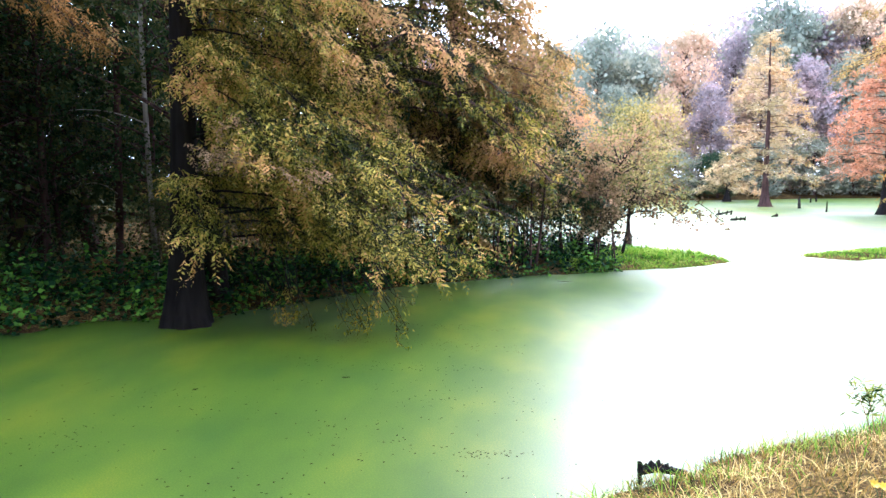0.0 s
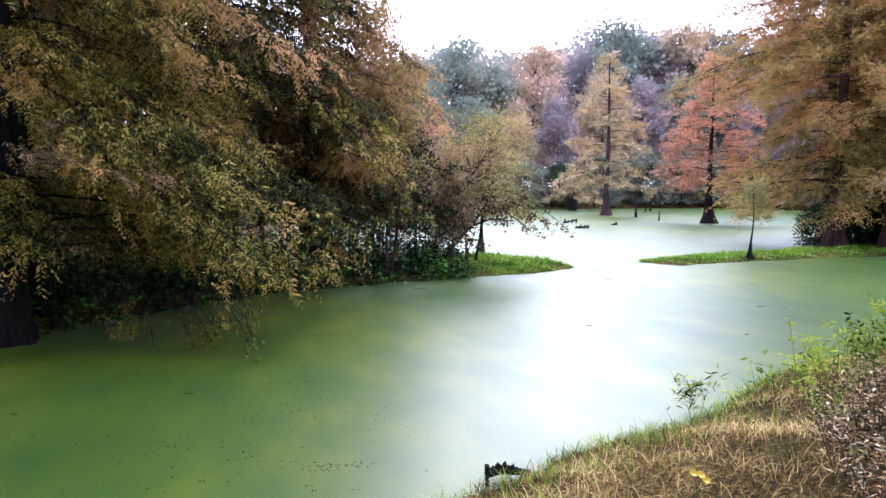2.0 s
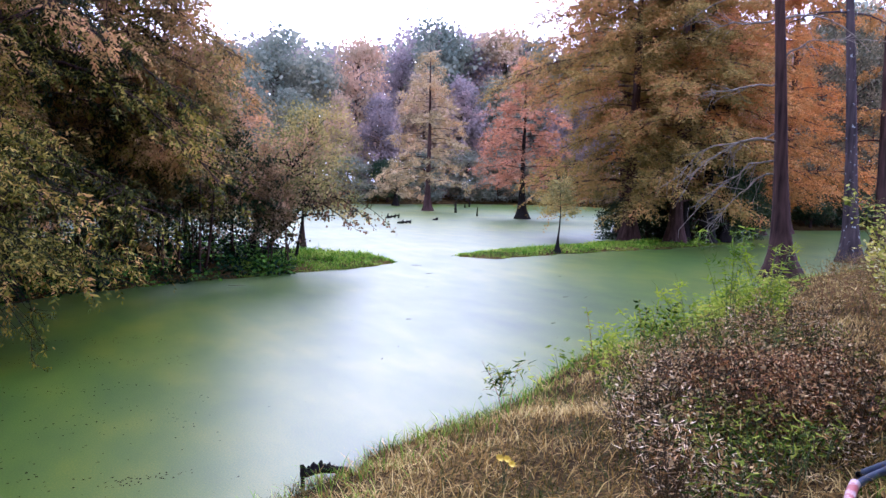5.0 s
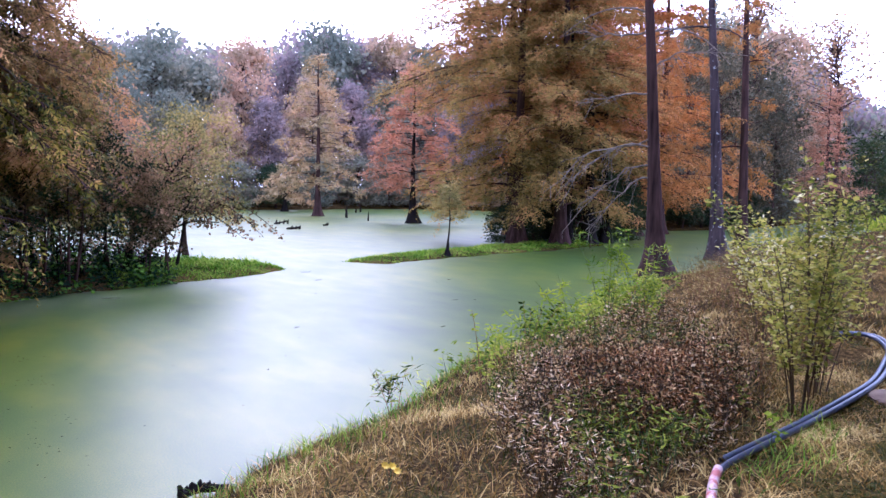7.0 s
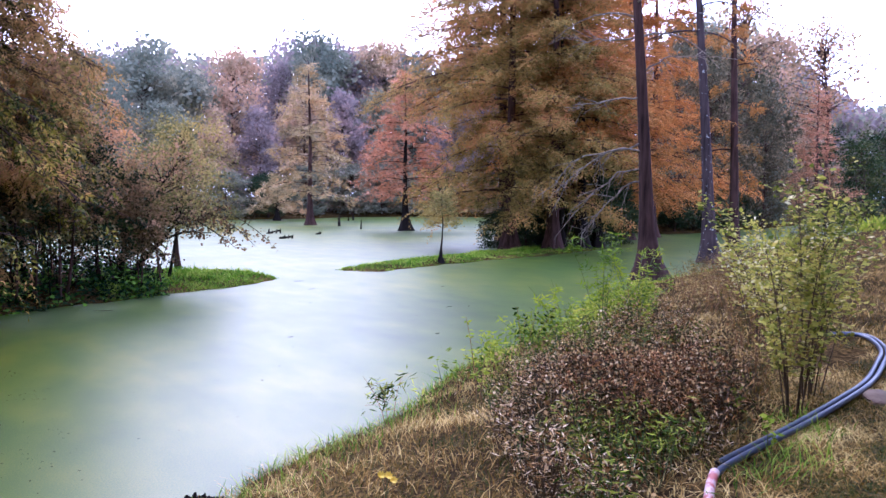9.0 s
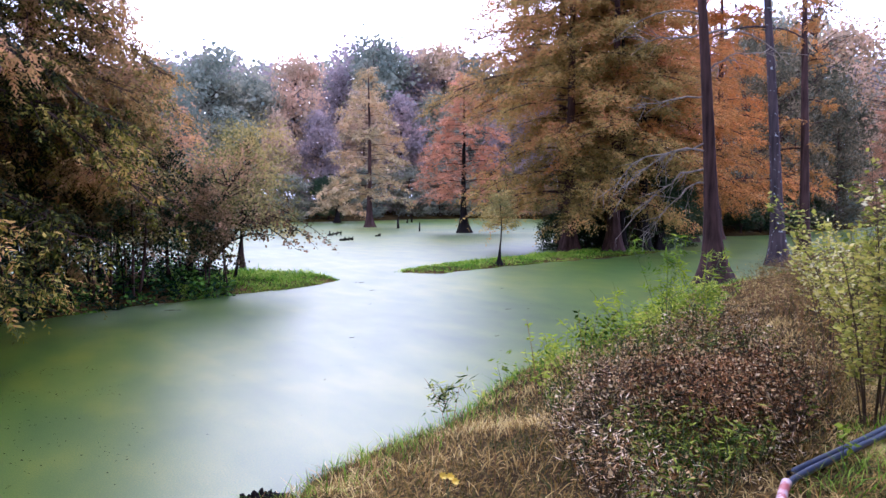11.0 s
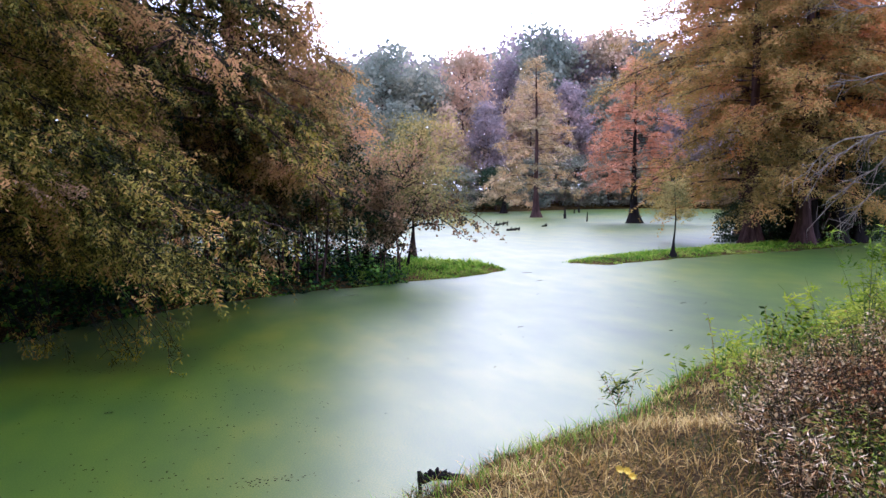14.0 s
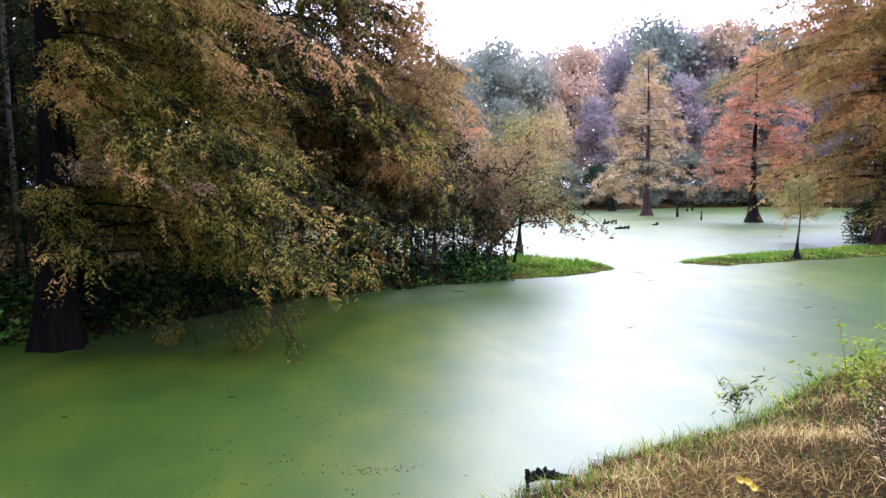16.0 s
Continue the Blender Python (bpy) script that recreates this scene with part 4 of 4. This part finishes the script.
left_d = lambda p: inside_depth(p, LEFT_BANK)

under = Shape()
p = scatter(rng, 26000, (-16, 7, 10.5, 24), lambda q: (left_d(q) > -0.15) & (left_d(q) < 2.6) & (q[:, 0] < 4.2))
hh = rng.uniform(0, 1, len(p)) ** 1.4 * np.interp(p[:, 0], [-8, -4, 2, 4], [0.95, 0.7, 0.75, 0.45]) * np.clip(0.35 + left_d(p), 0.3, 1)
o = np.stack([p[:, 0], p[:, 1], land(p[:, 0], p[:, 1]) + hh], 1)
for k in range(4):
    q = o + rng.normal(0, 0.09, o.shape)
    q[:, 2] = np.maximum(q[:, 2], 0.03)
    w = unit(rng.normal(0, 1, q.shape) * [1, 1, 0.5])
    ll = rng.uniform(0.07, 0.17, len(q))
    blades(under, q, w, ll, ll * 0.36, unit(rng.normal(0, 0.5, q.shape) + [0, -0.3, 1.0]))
stuff("undergrowth", under, UNDERGROWTH, "green leafy undergrowth along the bank, shade in its colour", "undergrowth")

lawn = Shape()
p = np.concatenate([scatter(rng, 26000, (2.6, 8.6, 19, 26), lambda q: left_d(q) > -0.12), scatter(rng, 30000, (10.6, 27.5, 21.8, 29.5), lambda q: inside_depth(q, ISLET) > -0.15)])
inner = np.clip(0.25 + 0.9 * np.maximum(left_d(p), inside_depth(p, ISLET)), 0.42, 1) * (0.7 + 0.45 * np.sin(p[:, 0] * 2.3 + p[:, 1]) * np.cos(p[:, 1] * 3.1))
tufts(lawn, rng, p, 0.12 * inner * rng.uniform(0.4, 1.8, len(p)) ** 1.3, 0.014, 1.5)
stuff("grass", lawn, GREEN_GRASS, "bright green low grass on the point and the islet", "grass")

MASS = np.array([(3.75, 4.9), (4.7, 6.0), (5.9, 6.7), (7.2, 6.6), (7.6, 5.8), (6.3, 4.4), (5.2, 3.45), (4.3, 3.0), (3.4, 2.7), (2.75, 2.4), (2.65, 2.9), (3.05, 3.7)])
RUST = np.array([(3.5, 3.3), (4.2, 4.7), (5.4, 5.0), (6.0, 4.6), (5.4, 3.7), (4.2, 2.9)])
bank_grass = Shape()
fade = lambda q: rng.uniform(0, 1, len(q)) < np.clip(7.0 / np.hypot(q[:, 0], q[:, 1]), 0, 1) ** 1.6
view = lambda q: (q[:, 1] > 0.32 * q[:, 0]) & (np.hypot(q[:, 0], q[:, 1]) > 2.6) & (q[:, 0] > -1)
p = scatter(rng, 300000, (-1, 26, 1, 17), lambda q: (near_d(q) > -0.05) & view(q) & (inside_depth(q, MASS) < 0.12) & (np.hypot((q[:, 0] - 7.5) / 0.9, (q[:, 1] - 3.95) / 0.42) > rng.uniform(0.55, 1.1, len(q))) & fade(q))
tufts(bank_grass, rng, p, np.where((p[:, 1] < 0.62 * p[:, 0] - 0.1) & (p[:, 0] < 9), 0.055, 0.1), 0.0034, 1.9)
p = scatter(rng, 60000, (3.4, 9.5, 1.1, 4.2), lambda q: (q[:, 1] > 0.3 * q[:, 0]) & (q[:, 1] < 0.62 * q[:, 0]) & (inside_depth(q, MASS) < 0) & (np.hypot((q[:, 0] - 7.5) / 0.9, (q[:, 1] - 3.95) / 0.42) > rng.uniform(0.6, 1.1, len(q))))
tufts(bank_grass, rng, p, 0.045, 0.0032, 3.0)
stuff("grass", bank_grass, DRY_GRASS, "matted straw-coloured grass on the near bank", "grass")

edge = Shape()
p = scatter(rng, 120000, (0, 26, 3, 18), lambda q: (near_d(q) > -0.1) & (near_d(q) < 0.35 + 1.1 * rng.uniform(0, 1, len(q)) ** 2) & (rng.uniform(0, 1, len(q)) < 0.55 + 0.5 * np.sin(q[:, 0] * 4.1) * np.cos(q[:, 1] * 3.3 + q[:, 0])))
tufts(edge, rng, p, 0.17, 0.0045, 1.3)
p = np.concatenate([rng.normal(0, 1, (46, 2)) * [sx, 0.07] + [x, y] for x, y, sx in [(3.95, 2.55, 0.16), (4.45, 2.62, 0.2), (5.0, 2.72, 0.2), (4.3, 2.35, 0.2), (5.3, 3.05, 0.2)]])
tufts(edge, rng, p, 0.13, 0.004, 1.4)
stuff("grass", edge, GREEN_GRASS, "green grass fringing the near water's edge and the hose", "grass")


def weed_patch(name, rng, p, height, leafmat, label, heads=None, leaf=0.06, per=9, stem=None, wide=0.22):
    """Crowded upright weeds: thin stems, narrow leaves all the way up, and pale heads at the tips."""
    n = len(p)
    z = land(p[:, 0], p[:, 1])
    h = height * rng.uniform(0.55, 1.2, n)
    tip = np.stack([p[:, 0] + rng.normal(0, 0.12, n), p[:, 1] + rng.normal(0, 0.12, n), z + h], 1)
    o = np.stack([p[:, 0], p[:, 1], z], 1)
    st, lv, hd = Shape(), Shape(), Shape()
    blades(st, o, unit(tip - o), np.linalg.norm(tip - o, axis=1), np.full(n, 0.004), unit(rng.normal(0, 1, (n, 3))))
    k = rng.uniform(0.12, 1.0, (n, per)) ** 0.6
    q = (o[:, None] + (tip - o)[:, None] * k[..., None]).reshape(-1, 3) + rng.normal(0, 0.02, (n * per, 3))
    w = unit(rng.normal(0, 1, q.shape) * [1, 1, 0.45] + [0, 0, 0.1])
    ll = leaf * rng.uniform(0.6, 1.4, len(q))
    blades(lv, q, w, ll, ll * wide, unit(rng.normal(0, 0.6, q.shape) + [0, 0, 1]))
    stuff(name, st, stem or STEM_TAN, label + ", its stems", "weeds")
    stuff(name, lv, leafmat, label, "weeds")
    if heads:
        q = np.repeat(tip, heads, 0) + rng.normal(0, 0.035, (n * heads, 3))
        w = unit(rng.normal(0, 0.6, q.shape) + [0, 0, 0.6])
        ll = rng.uniform(0.012, 0.034, len(q))
        blades(hd, q, w, ll, ll * 0.4, unit(rng.normal(0, 1, q.shape)))
        stuff(name, hd, WEED_BLOOM, "pale pink seed heads of the dry weeds", "weeds")


p = scatter(rng, 1250, (2.2, 10, 2.2, 9), lambda q: inside_depth(q, MASS) + 0.25 * np.sin(q[:, 0] * 5) * np.cos(q[:, 1] * 4) > 0.05)
billow = np.sin(2.9 * p[:, 0] + 1.3 * np.sin(2.1 * p[:, 1])) * np.cos(3.3 * p[:, 1] + 0.7 * p[:, 0])
tall = np.repeat(np.clip(0.78 + 0.75 * billow, 0.3, 1.5) * rng.uniform(0.8, 1.2, len(p)), 9)
p = np.repeat(p, 9, 0) + rng.normal(0, 0.045, (9 * len(p), 2))
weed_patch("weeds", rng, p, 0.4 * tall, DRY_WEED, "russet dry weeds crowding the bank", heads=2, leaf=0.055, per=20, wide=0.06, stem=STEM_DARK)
p = scatter(rng, 7000, (2.2, 10, 2.2, 9), lambda q: (inside_depth(q, MASS) > 0) & (inside_depth(q, RUST) < 0.1) & (np.sin(q[:, 0] * 2.7 + 1) * np.cos(q[:, 1] * 2.9) + 0.4 * np.sin(q[:, 0] * 7 + q[:, 1] * 5) > 0.0))
weed_patch("weeds", rng, p, 0.4, WEED_DARK, "green leaves among the dry weeds", leaf=0.055, per=14, stem=STEM_GREEN, wide=0.1)
p = scatter(rng, 420, (3.3, 6.2, 2.7, 5.2), lambda q: inside_depth(q, RUST) > 0)
p = np.repeat(p, 9, 0) + rng.normal(0, 0.05, (9 * len(p), 2))
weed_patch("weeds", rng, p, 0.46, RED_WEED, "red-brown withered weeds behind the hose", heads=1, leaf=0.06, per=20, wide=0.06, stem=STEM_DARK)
STRAW = np.array([(5.3, 3.5), (6.6, 4.5), (8.6, 5.6), (9.8, 7.6), (13, 10.4), (19, 13.5), (24, 15), (24, 11), (15, 8.2), (10.5, 6.2), (7.4, 4.0), (6.2, 3.3)])
p = scatter(rng, 13000, (5, 25, 3, 16), lambda q: inside_depth(q, STRAW) > 0)
weed_patch("weeds", rng, p, 0.55, DRY_GRASS, "tall straw-coloured grass and weeds beside the track", leaf=0.1, per=7, wide=0.04)
GREEN = np.array([(4.2, 6.6), (5.6, 7.9), (7.3, 9.0), (8.6, 9.8), (10.4, 10.8), (12.4, 12.0), (12.8, 11.2), (10.4, 8.6), (8.6, 7.3), (7.2, 7.2), (5.8, 7.0)])
p = scatter(rng, 2300, (4, 13, 6, 13), lambda q: (inside_depth(q, GREEN) > 0) & (np.sin(q[:, 0] * 3.7) * np.cos(q[:, 1] * 4.3) + 0.3 * np.sin(q[:, 0] * 9) > -0.15))
weed_patch("weeds", rng, p, 0.42, WEED_GREEN, "fresh green weeds at the water's edge", leaf=0.1, per=10, stem=STEM_GREEN, wide=0.14)


def stemmed(name, place, label, rng, tops, leafmat, leaf, per, girth=0.008, stem=None, wide=0.2, low=0.25, category="weed", side=0.0, foot=0.12):
    """A plant of several named stems, each a part, with leaves (and side twigs) up each stem."""
    ob = thing(name, place, label, category)
    lv = Shape()
    for x, y, h in tops:
        a = np.array([x * foot, y * foot, -0.05])
        pts = bezier(a, np.array([x * (foot + 0.23), y * (foot + 0.23), h * 0.55]), np.array([x, y, h]), 8)
        sh = Shape()
        tube(sh, pts, np.linspace(girth, girth * 0.3, 8), 5)
        m = max(4, int(per * h))
        q = curve_at(pts, rng.uniform(low, 1.0, m))
        if side:
            w = unit(rng.normal(0, 1, (m, 3)) * [1, 1, 0.3] + [0, 0, 0.55])
            ln = side * rng.uniform(0.3, 1.0, m) * h
            for b, c, d in zip(q, w, ln):
                tube(sh, [b, b + c * d * 0.5, b + c * d + [0, 0, -0.1 * d]], [girth * 0.4, girth * 0.3, 0.0015], 3)
            rep = 9
            q = (q[:, None] + (w * ln[:, None])[:, None] * rng.uniform(0.25, 1.0, (m, rep))[..., None]).reshape(-1, 3) + rng.normal(0, 0.03, (m * rep, 3))
        part("stem", sh, stem or STEM_GREEN, ob)
        w = unit(rng.normal(0, 1, q.shape) * [1, 1, 0.4] + [0, 0, 0.05])
        ll = leaf * rng.uniform(0.55, 1.3, len(q))
        blades(lv, q, w, ll, ll * wide, unit(rng.normal(0, 0.5, q.shape) + [0, 0, 1]))
    part("leaves", lv, leafmat, ob)
    return ob


# tall yellowing shrubs by the track
for k, (x, y, h, n, r) in enumerate([(5.4, 3.1, 1.6, 8, 0.5), (5.95, 3.32, 1.8, 10, 0.85), (7.5, 4.75, 1.75, 11, 1.0), (9.6, 5.6, 1.6, 11, 1.1)]):
    rr = np.random.default_rng(200 + k)
    tops = [(rr.normal(0, r * 0.55), rr.normal(0, r * 0.5), h * rr.uniform(0.7, 1.05)) for _ in range(n)]
    stemmed("shrub", (x, y, ground_at(x, y)), "tall thin-stemmed shrub with small yellow-green leaves beside the track", rr, tops, SHRUB_YELLOW, 0.055, 16, 0.0065, STEM_DARK, 0.3, 0.26, "shrub", 0.2, 0.16)
# willow-like shoots before the tall bole
for k, (x, y, h, n) in enumerate([(7.6, 7.3, 1.5, 6), (8.2, 7.2, 1.15, 6), (7.1, 7.5, 1.0, 5), (8.9, 7.9, 0.7, 7), (9.9, 8.5, 0.6, 7), (6.6, 7.5, 0.6, 6)]):
    rr = np.random.default_rng(220 + k)
    tops = [(rr.normal(0, 0.42), rr.normal(0, 0.36), h * rr.uniform(0.55, 1.05)) for _ in range(n)]
    stemmed("willow_shoot", (x, y, ground_at(x, y)), "bright green narrow-leaved willow shoots at the water's edge", rr, tops, WEED_GREEN, 0.13, 10, 0.008, STEM_GREEN, 0.09, 0.15, "shrub", 0.2)
rr = np.random.default_rng(240)
stemmed("tall_weed", (3.45, 6.1, ground_at(3.45, 6.1)), "lone green weed with long drooping leaflets over the water", rr, [(-0.25, 0.1, 0.55), (0.15, 0.05, 0.5), (-0.05, 0.12, 0.42)], WEED_DARK, 0.12, 12, 0.004, STEM_TAN, 0.075, 0.45, "weed", 0.3)
stemmed("tall_weed", (4.5, 6.05, ground_at(4.5, 6.05)), "slender upright weed with small leaves at the water's edge", rr, [(-0.12, 0.08, 0.95), (0.15, 0.1, 0.5), (0.3, 0.2, 0.45)], WEED_GREEN, 0.07, 40, 0.006, STEM_TAN, 0.25, 0.3)
stemmed("tall_weed", (6.0, 7.15, ground_at(6.0, 7.15)), "slender upright weed with dark drooping head", rr, [(-0.1, 0.0, 0.75), (0.12, 0.1, 0.6), (0.4, 0.15, 0.65), (0.55, -0.05, 0.7)], WEED_DARK, 0.08, 44, 0.006, STEM_TAN, 0.25, 0.3)
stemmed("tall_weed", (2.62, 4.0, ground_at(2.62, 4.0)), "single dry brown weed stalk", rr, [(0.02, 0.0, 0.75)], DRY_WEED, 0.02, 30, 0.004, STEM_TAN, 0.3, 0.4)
stemmed("seedling", (5.1, 3.4, ground_at(5.1, 3.4)), "small bright green broad-leaved seedling", rr, [(0.03, 0, 0.22), (-0.05, 0.02, 0.17)], WEED_GREEN, 0.065, 60, 0.004, STEM_GREEN, 0.4, 0.6, "seedling")
stemmed("seedling", (4.4, 2.68, ground_at(4.4, 2.68)), "yellow-green leafy seedling beside the hose", rr, [(0.02, 0.02, 0.28), (0.06, -0.02, 0.15)], WEED_GREEN, 0.055, 60, 0.004, STEM_GREEN, 0.4, 0.5, "seedling")

# ---- yellow flowers ----
fl = thing("wildflower", (2.3, 4.08, ground_at(2.3, 4.08)), "yellow daisy-like wildflowers on a thin stalk in the grass", "flower")
for dx, dy, h in [(-0.035, 0.0, 0.185), (0.025, 0.01, 0.165), (0.045, -0.02, 0.14)]:
    st = Shape()
    tube(st, bezier(np.array([0, 0, -0.03]), np.array([0, 0, h * 0.6]), np.array([dx, dy, h]), 6), np.full(6, 0.0025), 5)
    part("stalk", st, STEM_GREEN, fl)
    pt = Shape()
    a = np.linspace(0, 2 * np.pi, 9)[:-1]
    w = unit(np.stack([np.cos(a), np.sin(a) - 0.35, np.sin(a) * 0.6 + 0.35], 1))
    blades(pt, np.tile([dx, dy, h], (8, 1)), w, np.full(8, 0.036), np.full(8, 0.012), np.tile([0.0, -0.8, 0.6], (8, 1)))
    part("petals", pt, PETAL, fl)

# ---- the snag in the shallows ----
sn = thing("snag", (1.34, 5.84, 0), "black rotten log end broken into jagged teeth beside its post", "stump")
body = Shape()
tube(body, [(-0.02, 0.0, 0.10), (0.12, 0.05, 0.11), (0.26, 0.1, 0.07), (0.42, 0.16, 0.02), (0.55, 0.2, -0.08)], [0.035, 0.04, 0.035, 0.03, 0.02], 8)
part("log", body, BARK_DARK, sn)
for k, (x, h, lean_x) in enumerate([(0.0, 0.13, -0.01), (0.045, 0.09, 0.0), (0.08, 0.125, 0.012), (0.12, 0.09, -0.015), (0.15, 0.13, 0.015), (0.19, 0.08, 0.01), (0.23, 0.1, 0.02), (0.27, 0.06, 0.02)]):
    tooth = Shape()
    z = 0.11 - max(0, x - 0.12) * 0.25
    tube(tooth, [(x, x * 0.38, z - 0.02), (x + lean_x * 0.5, x * 0.38, z + h * 0.4), (x + lean_x, x * 0.38, z + h * 0.6)], [0.027, 0.022, 0.009], 6)
    part("tooth", tooth, BARK_DARK, sn)
stick = Shape()
tube(stick, [(-0.02, -0.03, -0.3), (-0.015, -0.02, 0.05), (-0.025, 0.0, 0.19)], [0.022, 0.019, 0.012], 6)
part("post", stick, BARK_DARK, sn)

# ---- the hoses ----
LINE = np.array([(3.38, 2.42), (3.62, 2.58), (3.82, 2.68), (4.1, 2.72), (4.45, 2.76), (4.85, 2.81), (5.35, 2.89), (5.85, 2.96), (6.35, 3.05), (6.86, 3.2), (7.3, 3.36), (7.7, 3.5), (8.2, 3.76), (8.52, 4.0), (8.66, 4.18), (8.62, 4.34), (8.4, 4.45)])
s = np.linspace(0, 1, 60)
fine = curve_at(LINE, s)
for _ in range(3):
    fine[1:-1] = (fine[:-2] + 2 * fine[1:-1] + fine[2:]) / 4
tang = unit(np.gradient(fine, axis=0))
nrm = np.stack([-tang[:, 1], tang[:, 0]], 1)
for k, (off, first_i, label) in enumerate([(-0.027, 6, "blue-grey plastic hose with a red and white wrapped end"), (0.028, 9, "second blue-grey plastic hose lying beside the first")]):
    hose = thing("hose", (0, 0, 0), label, "hose", "hoses on the bank")
    q = fine[first_i:] + nrm[first_i:] * off
    z = land(q[:, 0], q[:, 1]) + 0.06
    z = np.convolve(np.pad(z, 2, "edge"), np.ones(5) / 5, "valid")
    sh = Shape()
    tube(sh, np.column_stack([q, z]), np.full(len(q), 0.022), 12)
    part("tube", sh, HOSE, hose)
    if k == 0:
        q = fine[:7] + nrm[:7] * off
        z2 = land(q[:, 0], q[:, 1]) + np.linspace(0.05, 0.085, 7)
        e = Shape()
        tube(e, np.column_stack([q, z2]), np.full(7, 0.029), 12)
        part("end_wrap", e, HOSE_END, hose, "red and white wrapped end")
bm = bmesh.new()
bmesh.ops.create_icosphere(bm, subdivisions=3, radius=1.0)
for v in bm.verts:
    v.co *= 1 + 0.16 * noise.noise(v.co * 1.7) + 0.05 * noise.noise(v.co * 5.0)
    v.co = Vector((v.co.x * 0.19, v.co.y * 0.12, max(v.co.z, -0.5) * 0.045))
stone_mesh = bpy.data.meshes.new("stone")
bm.to_mesh(stone_mesh)
bm.free()
stone_mesh.materials.append(ROCK)
stone = tagged(new("stone", stone_mesh), "flat brown stone lying beside the hose", "stone")
stone.matrix_world = pose(6.25, 2.86, ground_at(6.25, 2.86) + 0.02, 4, -3, 24)


# ---- floating wood, posts and stumps out in the pond ----
def log(name, x, y, length, girth, turn, rise, label, category="log"):
    sh = Shape()
    d = np.array([math.cos(radians(turn)), math.sin(radians(turn))])
    n = 6
    s = np.linspace(-0.5, 0.5, n)
    tube(sh, np.column_stack([d[0] * s * length, d[1] * s * length, girth * 0.3 + rise * (s + 0.5)]), np.linspace(girth, girth * 0.6, n) * (1 + 0.3 * np.sin(np.arange(n) * 2.3 + x)), 7)
    if name == "log":
        for k in range(4):
            b = (k / 3 - 0.5) * length * 0.85
            h = girth * (1.0 + 0.9 * math.sin(k * 2.1 + y) ** 2) + rise * (b / length + 0.5)
            tube(sh, [(d[0] * b, d[1] * b, 0), (d[0] * b + 0.03, d[1] * b, h * 0.7), (d[0] * b + 0.07, d[1] * b + 0.02, h * 1.25)], [girth * 0.8, girth * 0.6, girth * 0.2], 6)
    ob = thing(name, (x, y, 0), label, category)
    part("wood", sh, BARK_DARK, ob)
    return ob


for x, y, ln, g, tu, ri in [(18.1, 50.3, 1.2, 0.08, 10, 0.22), (16.5, 43.6, 0.9, 0.09, -12, 0.12), (20.4, 47.5, 0.5, 0.07, 30, 0.1), (28.0, 60.5, 0.5, 0.14, 70, 0.7)]:
    log("log", x, y, ln, g, tu, ri, "dark rotting log poking out of the duckweed")
for x, y, h, g in [(26.8, 53.6, 0.8, 0.07), (36.8, 75.7, 0.7, 0.12), (35.4, 74.0, 0.5, 0.1), (17.8, 50.6, 0.35, 0.08)]:
    sh = Shape()
    tube(sh, [(0, 0, -0.4), (0.01, 0, 0.1), (0.03, 0.0, h * 0.7), (0.05, 0.02, h)], [g * 1.3, g, g * 0.7, g * 0.35], 7)
    ob = thing("stump", (x, y, 0), "thin dark dead stump standing in the pond", "stump", "pond stumps")
    part("wood", sh, BARK_DARK, ob)
stick_rng = random.Random(21)
for x, y, ln, tu in [(9.46, 14.1, 0.35, -10), (9.9, 13.9, 0.2, 20), (-3.54, 8.56, 0.16, 15), (4.6, 11.7, 0.08, 80), (4.9, 12.6, 0.25, -5), (8.3, 9.8, 0.3, -15), (7.4, 11.4, 0.22, 0), (3.4, 9.8, 0.1, 40), (8.0, 19.0, 0.5, 10), (8.4, 21.0, 0.8, -12), (2.4, 17.9, 1.0, -25), (11.5, 17.5, 0.3, 5), (-1.73, 9.1, 0.25, 0), (6.9, 16.5, 0.2, 30)]:
    log("floating_stick", x, y, ln * 0.4, 0.006, tu, 0.006, "small dark stick floating on the duckweed", "stick")

# ---- specks of dark debris on the weed ----
specks = Shape()
p = np.concatenate([scatter(rng, 1500, (-6, 1.0, 5.2, 9.0), lambda q: rng.uniform(0, 1, len(q)) < np.clip(0.3 + 0.6 * np.sin(q[:, 0] * 1.9 + q[:, 1]) * np.cos(q[:, 1] * 2.3), 0.05, 1)), scatter(rng, 900, (-2.8, 0.8, 9.4, 12.6), lambda q: rng.uniform(0, 1, len(q)) < np.clip(0.1 + 0.8 * np.sin(q[:, 0] * 1.1 + q[:, 1] * 4.2), 0.02, 1)), scatter(rng, 160, (-3, 12, 8, 22), lambda q: left_d(q) < -0.3), rng.normal(0, 1, (46, 2)) * [0.2, 0.06] + [0.12, 6.47]])
o = np.column_stack([p, np.full(len(p), 0.004)])
az = rng.uniform(0, 6.3, len(p))
ll = rng.uniform(0.012, 0.04, len(p))
blades(specks, o, np.stack([np.cos(az), np.sin(az), 0 * az], 1), ll, ll * 0.3, np.tile([0, 0, 1.0], (len(p), 1)))
stuff("debris", specks, BARK_DARK, "dark specks of leaf litter floating on duckweed", "debris")
